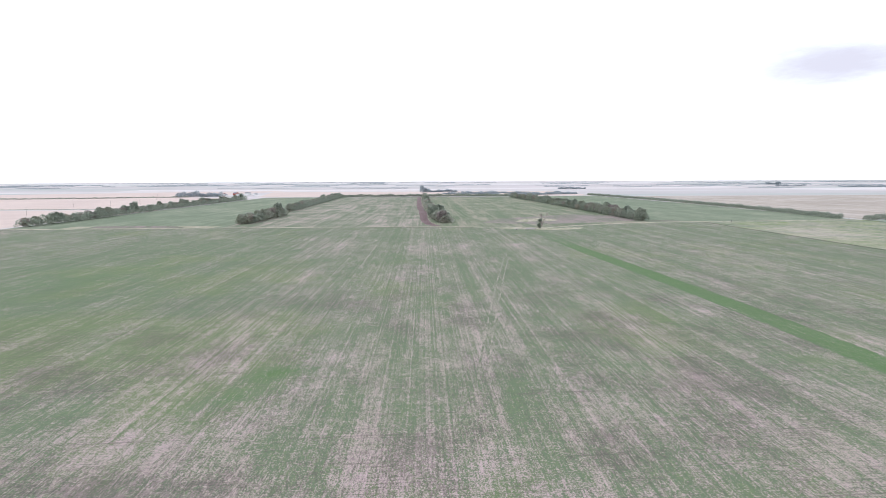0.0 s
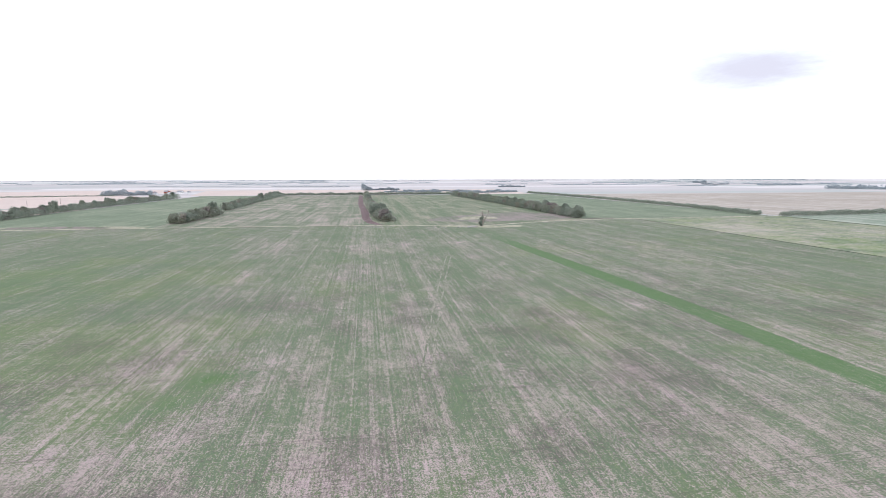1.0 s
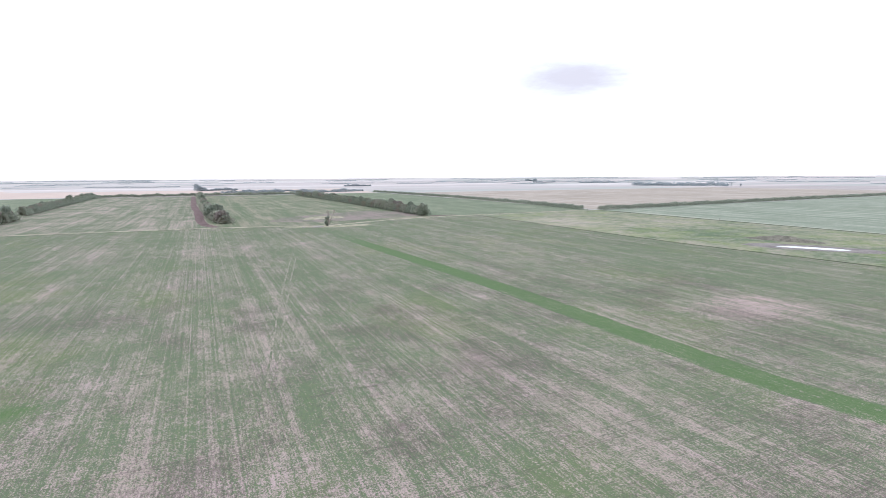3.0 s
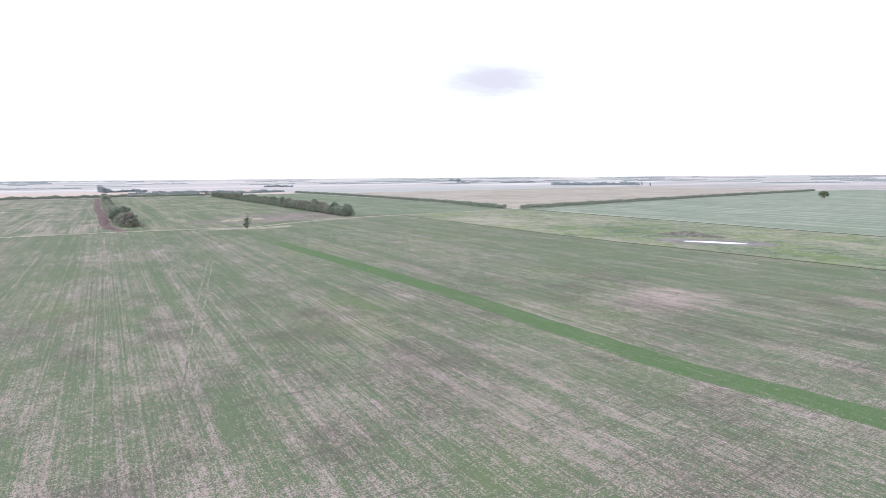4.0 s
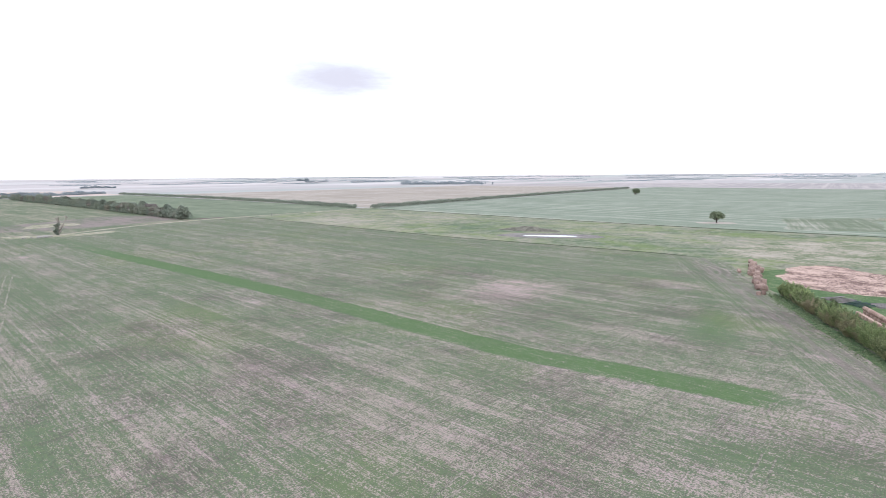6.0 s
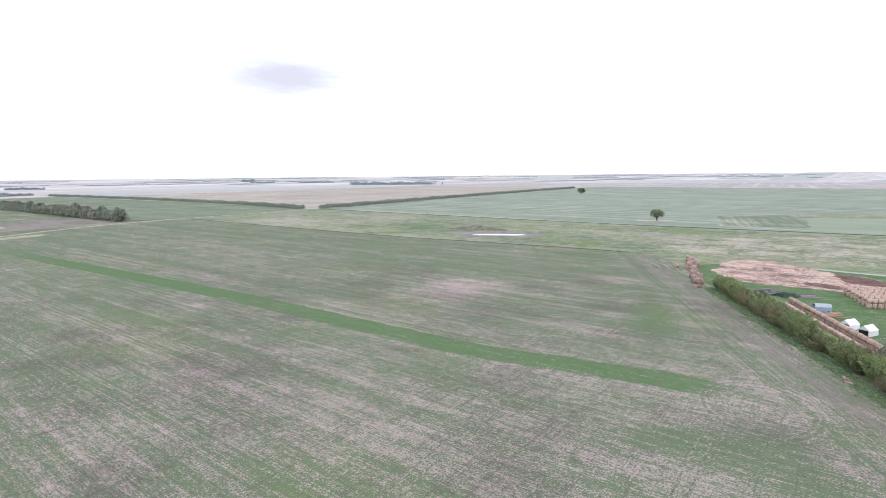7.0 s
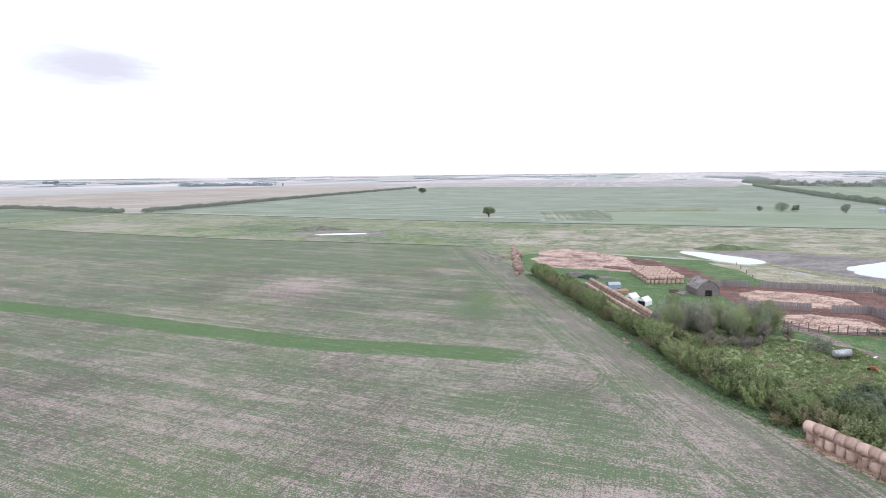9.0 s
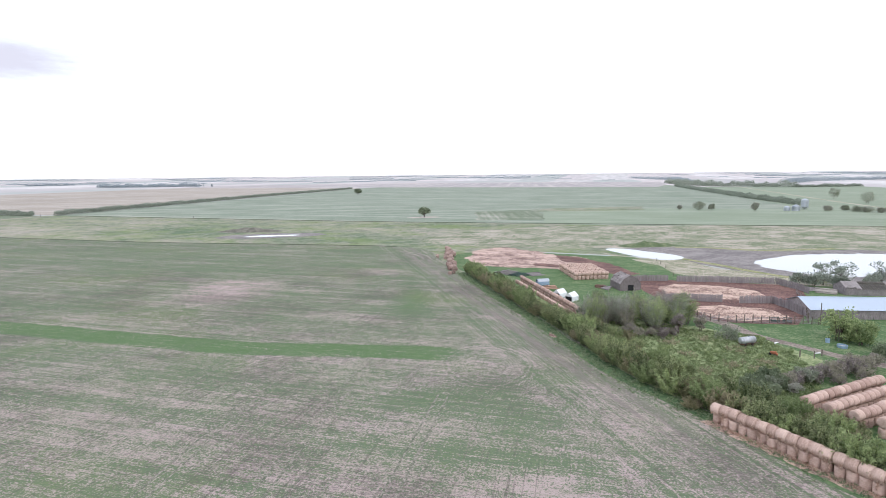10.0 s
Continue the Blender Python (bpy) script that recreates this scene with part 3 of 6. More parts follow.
def quads_mesh(name, centres, sizes, material, rng, upright=0.0, aspect=1.6):
    """A mesh of many small leaf-shaped quads at the centres, turned at random."""
    n = len(centres)
    a = rng.normal(size=(n, 3))
    a[:, 2] *= 1.0 - 0.6 * upright
    a /= np.linalg.norm(a, axis=1)[:, None]
    b = rng.normal(size=(n, 3))
    if upright:
        b = b * (1 - upright) + np.array([0, 0, 1.0]) * upright
    b -= (a * b).sum(1)[:, None] * a
    b /= np.linalg.norm(b, axis=1)[:, None] + 1e-9
    c = np.cross(a, b)
    s = sizes[:, None]
    v = np.stack([centres - b * s * aspect / 2, centres + c * s * 0.5 + b * s * 0.1, centres + b * s * aspect / 2, centres - c * s * 0.5 - a * s * 0.15], 1).reshape(-1, 3)
    me = bpy.data.meshes.new(name)
    me.vertices.add(4 * n)
    me.vertices.foreach_set("co", v.ravel().astype(np.float32))
    me.loops.add(4 * n)
    me.loops.foreach_set("vertex_index", np.arange(4 * n, dtype=np.int32))
    me.polygons.add(n)
    me.polygons.foreach_set("loop_start", np.arange(0, 4 * n, 4, dtype=np.int32))
    me.update(calc_edges=True)
    me.materials.append(material)
    return me


def crown_points(rng, count, height, radius, base, clumps, lean=0.25):
    """Leaf places: clumps of leaves scattered through an uneven crown."""
    ang, u = rng.uniform(0, 2 * math.pi, clumps), rng.uniform(0.0, 1.0, clumps)
    level = base + (height - base) * (0.12 + 0.76 * u)
    spread = radius * np.sqrt(np.clip(1 - ((level - base) / (height - base) - 0.42) ** 2 / 0.42, 0.05, 1)) * rng.uniform(0.25, 0.85, clumps)
    cx, cy = np.cos(ang) * spread + lean * radius * rng.normal(0, 0.3), np.sin(ang) * spread
    size = radius * rng.uniform(0.2, 0.42, clumps)
    k = rng.integers(0, clumps, count)
    d = rng.normal(size=(count, 3))
    d /= np.linalg.norm(d, axis=1)[:, None]
    d *= (rng.uniform(0.25, 1.0, count) ** 0.5)[:, None]
    pts = np.stack([cx[k], cy[k], level[k]], 1) + d * size[k][:, None] * np.array([1.0, 1.0, 0.85])
    pts[:, 2] = np.maximum(pts[:, 2], base * 0.4 + 0.05)
    return pts, np.stack([cx, cy, level], 1)


def tree(name, label, category, rng, height, radius, base, leaves, leaf, clumps, leaf_mat, trunk=0.25, stems=1, upright=0.0, limbs=7, group="", bare=0.0):
    """A tapered trunk or stems with limbs, and a crown of leaf clumps."""
    root = thing(name, label=label, category=category, group=group)
    pts, tips = crown_points(rng, leaves, height, radius, base, clumps)
    crown = new("crown", quads_mesh("crown", pts, leaf * rng.uniform(0.6, 1.35, leaves), MAT[leaf_mat], rng, upright))
    crown.parent = root
    bm = bmesh.new()
    for s in range(stems):
        foot = Vector((rng.normal(0, 0.12 * radius), rng.normal(0, 0.12 * radius), 0)) if stems > 1 else Vector((0, 0, 0))
        bend = foot + Vector((rng.normal(0, 0.1), rng.normal(0, 0.1), height * 0.3))
        tube(bm, foot - Vector((0, 0, 0.15)), bend, trunk, trunk * 0.75, 7)
        tube(bm, bend, foot * 1.6 + Vector((rng.normal(0, 0.3), rng.normal(0, 0.3), height * 0.72)), trunk * 0.75, trunk * 0.2, 6)
        for tip in tips[rng.permutation(len(tips))[:limbs]]:
            start = foot.lerp(bend, rng.uniform(0.5, 1.0))
            tip = Vector(tip)
            mid = start.lerp(tip, 0.55) + Vector((0, 0, 0.06 * height))
            tube(bm, start, mid, trunk * 0.4, trunk * 0.25, 5)
            tube(bm, mid, tip, trunk * 0.25, trunk * 0.08, 5)
            if bare:
                for _ in range(4):
                    d = Vector(rng.normal(0, 1, 3)) * bare
                    d.z = abs(d.z) * 1.3
                    tube(bm, tip.lerp(mid, rng.uniform(0, 0.7)), tip + d, trunk * 0.1, trunk * 0.04, 4)
    part("trunk", bm, MAT["bark"], root)
    return root


def shoot_shrub(name, label, rng, height, radius, leaves, leaf, stems, leaf_mat, group, bark="bark", thick=0.035, low=0.12, spread=0.2):
    """A shrub of many upright shoots that fan out of one stool, leafy along their length."""
    root = thing(name, label=label, category="shrub", group=group)
    a, r = rng.uniform(0, 2 * math.pi, stems), radius * np.sqrt(rng.uniform(0, 1, stems))
    top = height * (1 - 0.4 * (r / radius) ** 2) * rng.uniform(0.72, 1.12, stems)
    k = rng.integers(0, stems, leaves)
    u = low + (1 - low) * rng.uniform(0, 1, leaves) ** 0.75
    wide = spread * (1.25 - 0.75 * u)
    c = np.stack([np.cos(a[k]) * r[k] * (0.25 + 0.75 * u ** 1.2) + rng.normal(0, 1, leaves) * wide,
                  np.sin(a[k]) * r[k] * (0.25 + 0.75 * u ** 1.2) + rng.normal(0, 1, leaves) * wide,
                  np.maximum(top[k] * u + rng.normal(0, 0.1, leaves), 0.05)], 1)
    crown = new("crown", quads_mesh("crown", c, leaf * rng.uniform(0.6, 1.35, leaves), MAT[leaf_mat], rng, 0.45, 1.6))
    crown.parent = root
    bm = bmesh.new()
    for j in range(0, stems, 2):
        d = Vector((math.cos(a[j]), math.sin(a[j]), 0)) * r[j]
        mid = d * 0.55 + Vector((0, 0, top[j] * 0.5))
        tube(bm, d * 0.25 - Vector((0, 0, 0.1)), mid, thick, thick * 0.7, 5)
        tube(bm, mid, d + Vector((0, 0, top[j] * 0.98)), thick * 0.7, thick * 0.2, 4)
        for _ in range(3):
            f = rng.uniform(0.45, 0.85)
            p = d * (0.25 + 0.75 * f) + Vector((0, 0, top[j] * f))
            tube(bm, p, p + Vector((rng.normal(0, 0.35), rng.normal(0, 0.35), rng.uniform(0.4, 1.0))) * (height / 5), thick * 0.35, thick * 0.12, 3)
    part("trunk", bm, MAT[bark], root)
    return root


def spot(x, y, turn=0.0, s=1.0, sz=None, z=0.0):
    return pose(x, y, z, 0, 0, turn) @ Matrix.Diagonal((s, s, sz or s, 1))


def line_of(pts, gap):
    """Places every gap metres along a line."""
    out, left = [], 0.0
    for (ax, ay), (bx, by) in zip(pts, pts[1:]):
        run = math.hypot(bx - ax, by - ay)
        d = left
        while d < run:
            out.append((ax + (bx - ax) * d / run, ay + (by - ay) * d / run, math.degrees(math.atan2(by - ay, bx - ax))))
            d += gap
        left = d - run
    return out


def plant_row(kinds, places, rng, jitter, size, tall=(0.85, 1.2), fresh=True):
    """Copies of the kinds at the places; the first of each kind is moved, not left behind."""
    unused = list(kinds) if fresh else []
    for x, y, _ in places:
        s, h = rng.uniform(*size), rng.uniform(*tall)
        m = spot(x + rng.normal(0, jitter), y + rng.normal(0, jitter), rng.uniform(0, 360), s, s * h)
        if unused:
            unused.pop().matrix_basis = m
        else:
            copy_thing(kinds[rng.integers(len(kinds))], m)


def wood(name, pts, width, height, count, leaf, leaf_mat, label, seed=0, lumps=0.35, z=0.0, lump_len=9.0):
    """One long hedge or far wood as a body of leaf clumps of uneven height."""
    rng = np.random.default_rng(seed + 100)
    seg = np.array(pts, float)
    run = np.linalg.norm(np.diff(seg, axis=0), axis=1)
    at = np.concatenate([[0], np.cumsum(run)])
    s = rng.uniform(0, at[-1], count)
    x, y = np.interp(s, at, seg[:, 0]), np.interp(s, at, seg[:, 1])
    i = np.clip(np.searchsorted(at, s) - 1, 0, len(run) - 1)
    d = np.diff(seg, axis=0) / run[:, None]
    off = rng.uniform(-1, 1, count)
    lump = 1 + lumps * (np.sin(s / lump_len * 2.1 + seed) * 0.5 + np.sin(s / lump_len * 0.83 + 2 * seed) * 0.5 + np.sin(s / lump_len * 5.1) * 0.3)
    top = height * np.clip(lump, 0.25, 1.7) * np.sqrt(np.clip(1 - off ** 2 * 0.85, 0.1, 1))
    h = top * rng.uniform(0, 1, count) ** 0.6
    c = np.stack([x - d[i, 1] * off * width / 2, y + d[i, 0] * off * width / 2, h + z], 1)
    ob = new(name, quads_mesh(name, c, leaf * rng.uniform(0.6, 1.4, count), MAT[leaf_mat], rng))
    return tagged(ob, label, "hedge" if "hedge" in name else "wood", kind="stuff")


# ---------------------------------------------------------------- ground
def ground():
    """One sheet to the horizon: flat, then rising a little in the distance."""
    bm, prev = bmesh.new(), None
    radii = [0.1, 60, 150, 300, 500, 800, 1200, 1700, 2200, 2600] + list(range(2750, 4900, 150))
    centre = None
    for r in radii:
        z = 0.0 if r <= 2600 else 45.0 - r * (0.0173 - (r - 2600) * 6.72e-6)
        row = [bm.verts.new((r * math.sin(k * math.pi / 48), r * math.cos(k * math.pi / 48), z)) for k in range(96)]
        if prev:
            for k in range(96):
                bm.faces.new((prev[k], row[k], row[(k + 1) % 96], prev[(k + 1) % 96]))
        else:
            bm.faces.new(row)
        prev = row
    bmesh.ops.recalc_face_normals(bm, faces=bm.faces)
    if bm.faces[:][3].normal.z < 0:
        bmesh.ops.reverse_faces(bm, faces=bm.faces)
    return tagged(new("ground", mesh_of(bm, "ground", MAT["far"])), "flat open prairie farmland reaching the horizon, haze painted into its colour", "ground", kind="structure")


ground()
HEDGE = [(-60, -190), (20, -98), (62, -57), (101, -25), (118, -11), (146, 4), (184, 26), (229, 51)]
EDGE_N = [(-900, 520), (-401, 538), (-190, 541), (0, 541), (85, 524), (110, 512), (160, 548), (238, 578), (296, 582)]
EDGE_E = [(294, 500), (291, 370), (290, 266), (298, 200), (305, 130), (304, 104), (292, 86), (258, 70), (226, 54)]
sheet("field_crop", EDGE_N + EDGE_E + HEDGE[::-1] + [(-200, -420), (-900, -420)], 0.02, MAT["main"], "thin green crop sprouting through pale straw stubble", "field")
sheet("field_green", [(-404, 528), (-196, 530), (-215, 1530), (-425, 1530)], 0.016, MAT["n1"], "even green crop field between two shelterbelts", "field")
sheet("field_brown", [(-196, 530), (8, 530), (-2, 1530), (-215, 1530)], 0.016, MAT["n2"], "thin crop with brown bare soil showing in rows", "field")
sheet("field_patchy", [(8, 530), (88, 515), (120, 500), (242, 570), (236, 1530), (-2, 1530)], 0.016, MAT["n3"], "patchy green and brown young crop", "field")
sheet("field_long", [(242, 570), (476, 590), (490, 1000), (480, 1560), (236, 1540)], 0.016, MAT["n1"], "even green crop beside the tree belt", "field")
sheet("stubble_west", [(-2400, 300), (-410, 400), (-415, 900), (-2400, 900)], 0.02, MAT["stubble"], "wide pinkish stubble field", "field")
sheet("stubble_northwest", [(-2300, 930), (-440, 930), (-460, 1500), (-640, 1560), (-600, 2490), (-1000, 2350), (-1850, 1700)], 0.02, MAT["stubble"], "wide pale pink stubble field beyond the lane", "field")
sheet("stubble_north", [(-460, 1560), (480, 1580), (520, 2250), (-600, 2250)], 0.014, MAT["stubble"], "pale pink stubble field beyond the far hedge", "field")
sheet("stubble_tan", [(486, 600), (1000, 665), (1640, 745), (1900, 1500), (500, 1500)], 0.013, MAT["tan"], "tan stubble field with faint combine lines", "field")
sheet("field_east", [(478, 590), (1000, 655), (1640, 738), (2000, 700), (2000, -190), (1800, -212), (1160, -226), (692, -226), (652, -62), (640, -40), (468, -30), (470, 300)], 0.02, MAT["crop_e"], "wide pale green crop field with drill lines", "field")
sheet("stubble_mauve", [(1712, 1500), (1742, 745), (1690, 200), (1700, -150), (1990, -200), (2590, -230), (2560, 500), (2300, 1250), (2050, 1640)], 0.03, MAT["mauve"], "mauve-grey worked stubble field with faint lines", "field")
sheet("stubble_bright", [(2570, 480), (2585, 300), (2620, 60), (2640, 60), (2600, 600), (2360, 1260), (2100, 1660), (2060, 1640), (2310, 1250)], 0.05, MAT["stubble"], "bright pale stubble beyond the mauve field", "field")
sheet("pasture", [(280, 580), (484, 594), (474, 300), (474, -60), (520, -330), (200, -330), (240, -130), (290, -40), (300, 30), (226, 45), (240, 85), (280, 110), (280, 300)], 0.012,
      MAT["pasture"], "rough yellow-green pasture", "pasture")
sheet("field_south", [(478, 44), (640, 62), (692, -60), (700, -420), (500, -420), (480, -160)], 0.026, MAT["n5"], "green crop beyond the slough", "field")
sheet("field_bins", [(690, -222), (1700, -210), (1700, -640), (700, -640)], 0.024, MAT["n5"], "green crop field behind the grain bins", "field")
sheet("dry_pasture", [(330, 120), (400, 90), (462, 20), (480, -120), (500, -300), (400, -300), (340, -140), (330, -60), (325, 0), (318, 60)], 0.03, MAT["bleached"], "bleached dry grass on the pasture", "pasture", 8, 14, fair=True)
sheet("yard_grass", HEDGE[2:] + [(240, 60), (258, 66), (280, 69), (296, 60), (296, 30), (292, -4), (290, -20), (279, -27), (262, -31), (246, -34), (236, -46), (230, -80), (226, -140), (120, -150)], 0.034, MAT["lawn"], "mown green farmyard grass", "grass")
sheet("weedy_lot", [(229, 51), (184, 26), (146, 4), (118, -11), (101, -25), (108, -36), (118, -44), (138, -54), (150, -46), (158, -35), (163, -20), (168, 0), (192, 20), (226, 42)], 0.042, MAT["weeds_ground"], "overgrown weedy lot behind the hedge", "grass", 1.5, 5)
sheet("bedding_ground", [(262, 62), (300, 64), (318, 50), (300, 30), (286, 12), (268, -4), (254, -10), (244, 4), (248, 20), (243, 32), (246, 46)], 0.05, MAT["bedding"], "pale trampled straw bedding over brown manure", "ground", 4.5, 2.6, fair=True)
sheet("manure_patch", [(290, 20), (282, 4), (262, -10), (240, -22), (236, -12), (250, -4), (262, 4), (274, 16)], 0.056, MAT["manure"], "dark red-brown trampled manure", "ground", 3.5, 2.4, fair=True)
sheet("manure_spot", [(256, 28), (262, 22), (256, 12), (250, 12), (251, 22)], 0.056, MAT["manure"], "dark brown bare patch in the straw", "ground", 1.5, 4, seed=2, fair=True)
sheet("corral_floor", [(236, -16), (229, -32), (230, -68), (220, -74), (194, -68), (178, -62), (169, -58), (167, -42), (168, -34), (180, -28), (200, -22), (222, -16)], 0.05, MAT["manure"], "churned red-brown corral floor", "ground", 1.0, 5)
sheet("corral_straw", [(222, -28), (221, -50), (212, -62), (200, -52), (199, -30), (210, -24)], 0.058, MAT["corral_straw"], "pale straw bedding inside the upper corral", "ground", 3.0, 2.4, seed=3, fair=True)
sheet("pen_straw", [(186, -32), (190, -50), (182, -60), (173, -57), (170, -42), (174, -33)], 0.058, MAT["corral_straw"], "pale straw bedding inside the lower pen", "ground", 2.4, 2.2, seed=4, fair=True)
sheet("mud_flat", [(330, -30), (338, -62), (322, -84), (340, -125), (345, -200), (240, -200), (232, -90), (246, -70), (270, -52), (284, -34), (306, -12), (320, -14)], 0.04, MAT["mud"], "grey drying mud round the slough", "ground", 3, 8, fair=True)
sheet("slough_water", [(284, -71), (300, -82), (314, -97), (324, -118), (328, -150), (326, -200), (258, -200), (252, -120), (254, -90), (263, -79), (274, -73)], 0.06, MAT["water"], "shallow slough, white sky mirrored and partly painted in", "water", 3.0, 2.5, fair=True)
sheet("pond_water", [(318, -4), (324, -14), (312, -30), (297, -46), (284, -40), (283, -30), (300, -16)], 0.06, MAT["water"], "small pond, white sky mirrored and partly painted in", "water", 1.0, 4, fair=True)
sheet("pond_mud", [(314, 250), (332, 256), (352, 240), (368, 204), (362, 184), (344, 192), (330, 212)], 0.04, MAT["mud"], "bare mud round the dugout", "ground", 3, 7, fair=True)
sheet("dugout_water", [(328, 236), (335, 238), (344, 228), (354, 207), (350, 202), (342, 209)], 0.06, MAT["water"], "narrow dugout pond, sky mirrored and partly painted in", "water", 0.8, 4, fair=True)
sheet("mound_ring", [(505, 178), (520, 182), (536, 166), (530, 150), (516, 152)], 0.035, MAT["tan"], "bare earth round the lone tree", "ground", 2, 6, fair=True)
sheet("drowned_rows", [(494, 108), (606, 132), (662, 70), (512, 48)], 0.03, MAT["bare_rows"], "patch of thin crop with bare rows", "field", 4, 14)
sheet("yellow_strip", [(617, 66), (668, 66), (730, -50), (660, -46)], 0.032, MAT["pasture"], "yellow-green uncropped strip", "grass", 4, 14)
sheet("straw_patch", [(96, 600), (120, 655), (150, 650), (152, 622), (128, 604)], 0.032, MAT["dry_grass"], "pale straw patch by the dead tree", "ground", 9, 4, fair=True)

sheet("weedy_corner", [(66, 522), (84, 506), (108, 500), (138, 500), (152, 516), (146, 526), (122, 516), (92, 522)], 0.047, MAT["dry_grass"], "bleached weeds round the dead tree and stones", "grass", 2.5, 5, seed=6, fair=True)

# trails, verges, ditches
ribbon("field_trail", [(-900, 520), (-401, 541), (-190, 545), (0, 545), (85, 528), (110, 518), (160, 552), (238, 582), (342, 586), (480, 598)], 7.0, 0.038, MAT["trail"], "grassy field trail with pale wheel tracks", "trail", 1.2, 14)
ribbon("trail_ruts", [(-900, 524), (-401, 545), (-190, 548), (0, 548), (85, 532), (110, 522), (160, 555), (238, 586), (342, 590), (480, 602)], 2.6, 0.044, MAT["dirt"], "bare dirt wheel track along the trail", "trail", 0.5, 14)
ribbon("trail_edge", [(-401, 534), (-190, 538), (0, 538), (80, 522)], 2.2, 0.05, MAT["ditch_grass"], "dark uncut grass edge of the trail", "grass", 0.7, 9, seed=3)
ribbon("weedy_bank", [(-350, 560), (-300, 563), (-250, 561), (-205, 552)], 24, 0.041, MAT["dry_grass"], "bleached weeds along the trail", "grass", 2.0, 8, seed=11)
ribbon("weedy_ridge", [(-328, 556), (-295, 559), (-262, 558), (-236, 550)], 13, 0.05, MAT["bare"], "brown weedy ridge beside the trail", "grass", 0.5, 12, seed=12, crown=1.3)
ribbon("belt_track", [(14, 549), (4, 580), (0, 630), (-1, 780), (-9, 1000), (-13, 1500)], 9, 0.036, MAT["ploughed"], "dark bare soil track beside the tree belt", "trail", 2.0, 25, seed=1)
ribbon("belt_soil", [(245, 596), (262, 597), (275, 592)], 10, 0.048, MAT["ploughed"], "dark bare soil at the end of the tree belt", "ground", 1.0, 6, seed=1)
ribbon("ditch_bank", [(296, 585), (294, 500), (292, 370), (291, 266), (299, 200), (305, 130), (304, 112)], 2.4, 0.03, MAT["ditch_grass"], "dark grassy bank along the field edge", "grass", 0.7, 9, crown=0.2)
ribbon("bend_bank", [(304, 112), (303, 100), (290, 84), (258, 69), (226, 54)], 3.0, 0.03, MAT["pasture"], "rough grass bank round the field corner", "grass", 0.9, 5, seed=5, crown=0.2)
ribbon("pasture_bank", [(480, 590), (472, 395), (467, 251), (466, 144), (474, 30), (478, -60), (490, -210)], 3.5, 0.03, MAT["ditch_grass"], "grassy fence line along the crop", "grass", 0.8, 12, seed=6, crown=0.3)
ribbon("hedge_verge", [(-60, -188.5), (20, -96.5), (60, -55.5), (99.2, -23.4), (116.2, -8.8), (144.2, 6.2), (182, 28.2), (228, 53.6)], 4.0, 0.04, MAT["verge"], "lush dark grass along the hedge foot", "grass", 0.8, 4)
for pair in (((52, 52.8), (68, 55.6), (105, 62)), ((56, 37.8), (82.5, 41.5), (105, 44.5)), ((52, 20.2), (75, 22), (97, 23.5)), ((62, 75.7), (81, 76.5), (104, 77.3)), ((68, 96.6), (80, 97.5), (104, 98.6))):
    for side in (-1.0, 1.0):
        ribbon("wheel_rut", [(x, y + side) for x, y in pair], 0.36, 0.03, MAT["rut"], "dark pressed wheel rut across the crop", "trail", 0.12, 2.0, seed=pair[0][0] + side)
ribbon("straw_litter", [(63.6, -55.1), (79.6, -39.9), (97.4, -23)], 2.6, 0.052, MAT["litter"], "loose straw along the foot of the bales", "ground", 0.5, 0.7, seed=9)
ribbon("yard_track", [(174, -30), (165, -39.6), (160, -41.4), (155.8, -43.1), (151.3, -47.3), (147.5, -51.1), (144.4, -55), (140.5, -59.2), (132, -72)], 3.4, 0.058, MAT["dirt"], "rutted bare dirt yard track", "trail", 0.4, 3)
ribbon("shore_reeds", [(345, -126), (334, -100), (327, -84), (336, -60), (334, -44)], 4.0, 0.05, MAT["reeds"], "yellow-green grass along the far shore", "grass", 0.9, 5)
ribbon("near_reeds", [(290, -42), (276, -54), (262, -64), (246, -76), (238, -88)], 4.0, 0.05, MAT["reeds"], "yellow-green grass along the near shore", "grass", 0.9, 5, seed=4)
sheet("bank_grass", [(304, -4), (290, -20), (262, -56), (238, -82), (226, -142), (220, -60), (230, -30), (262, -24), (284, -14)], 0.033, MAT["dry_grass"], "bleached grass behind the corral fence", "grass", 1.0, 6)
ribbon("dry_bank", [(288, -27), (268, -40), (250, -52), (240, -66), (236, -78)], 20.0, 0.046, MAT["dry_grass"], "bleached grass between corral and mud", "grass", 1.5, 6, seed=8)
sheet("bare_patch", [(60, 585), (110, 562), (200, 592), (242, 610), (240, 690), (190, 720), (130, 680), (90, 650)], 0.03, MAT["bare"], "brown bare soil where the crop failed", "field", 6, 12)
ribbon("bins_lane", [(1900, -365), (1665, -352), (1110, -319), (871, -306), (721, -302), (560, -300)], 7, 0.05, MAT["trail"], "pale lane by the grain bins", "trail", 1, 20)
wood("lane_hedge", [(-1500, 1385), (-924, 1505), (-660, 1592)], 6, 3.0, 5000, 1.3, "leaf", "low dark hedge along the far lane", 9)
wood("lane_hedge", [(-2000, 905), (-1200, 912), (-450, 922)], 3, 1.2, 5000, 0.9, "leaf", "low dark grass bank between stubble fields", 10)
ribbon("west_lane", [(-1500, 1380), (-924, 1500), (-658, 1590), (-528, 1760)], 12, 0.05, MAT["ditch_grass"], "dark lane between stubble fields", "trail", 1, 40)
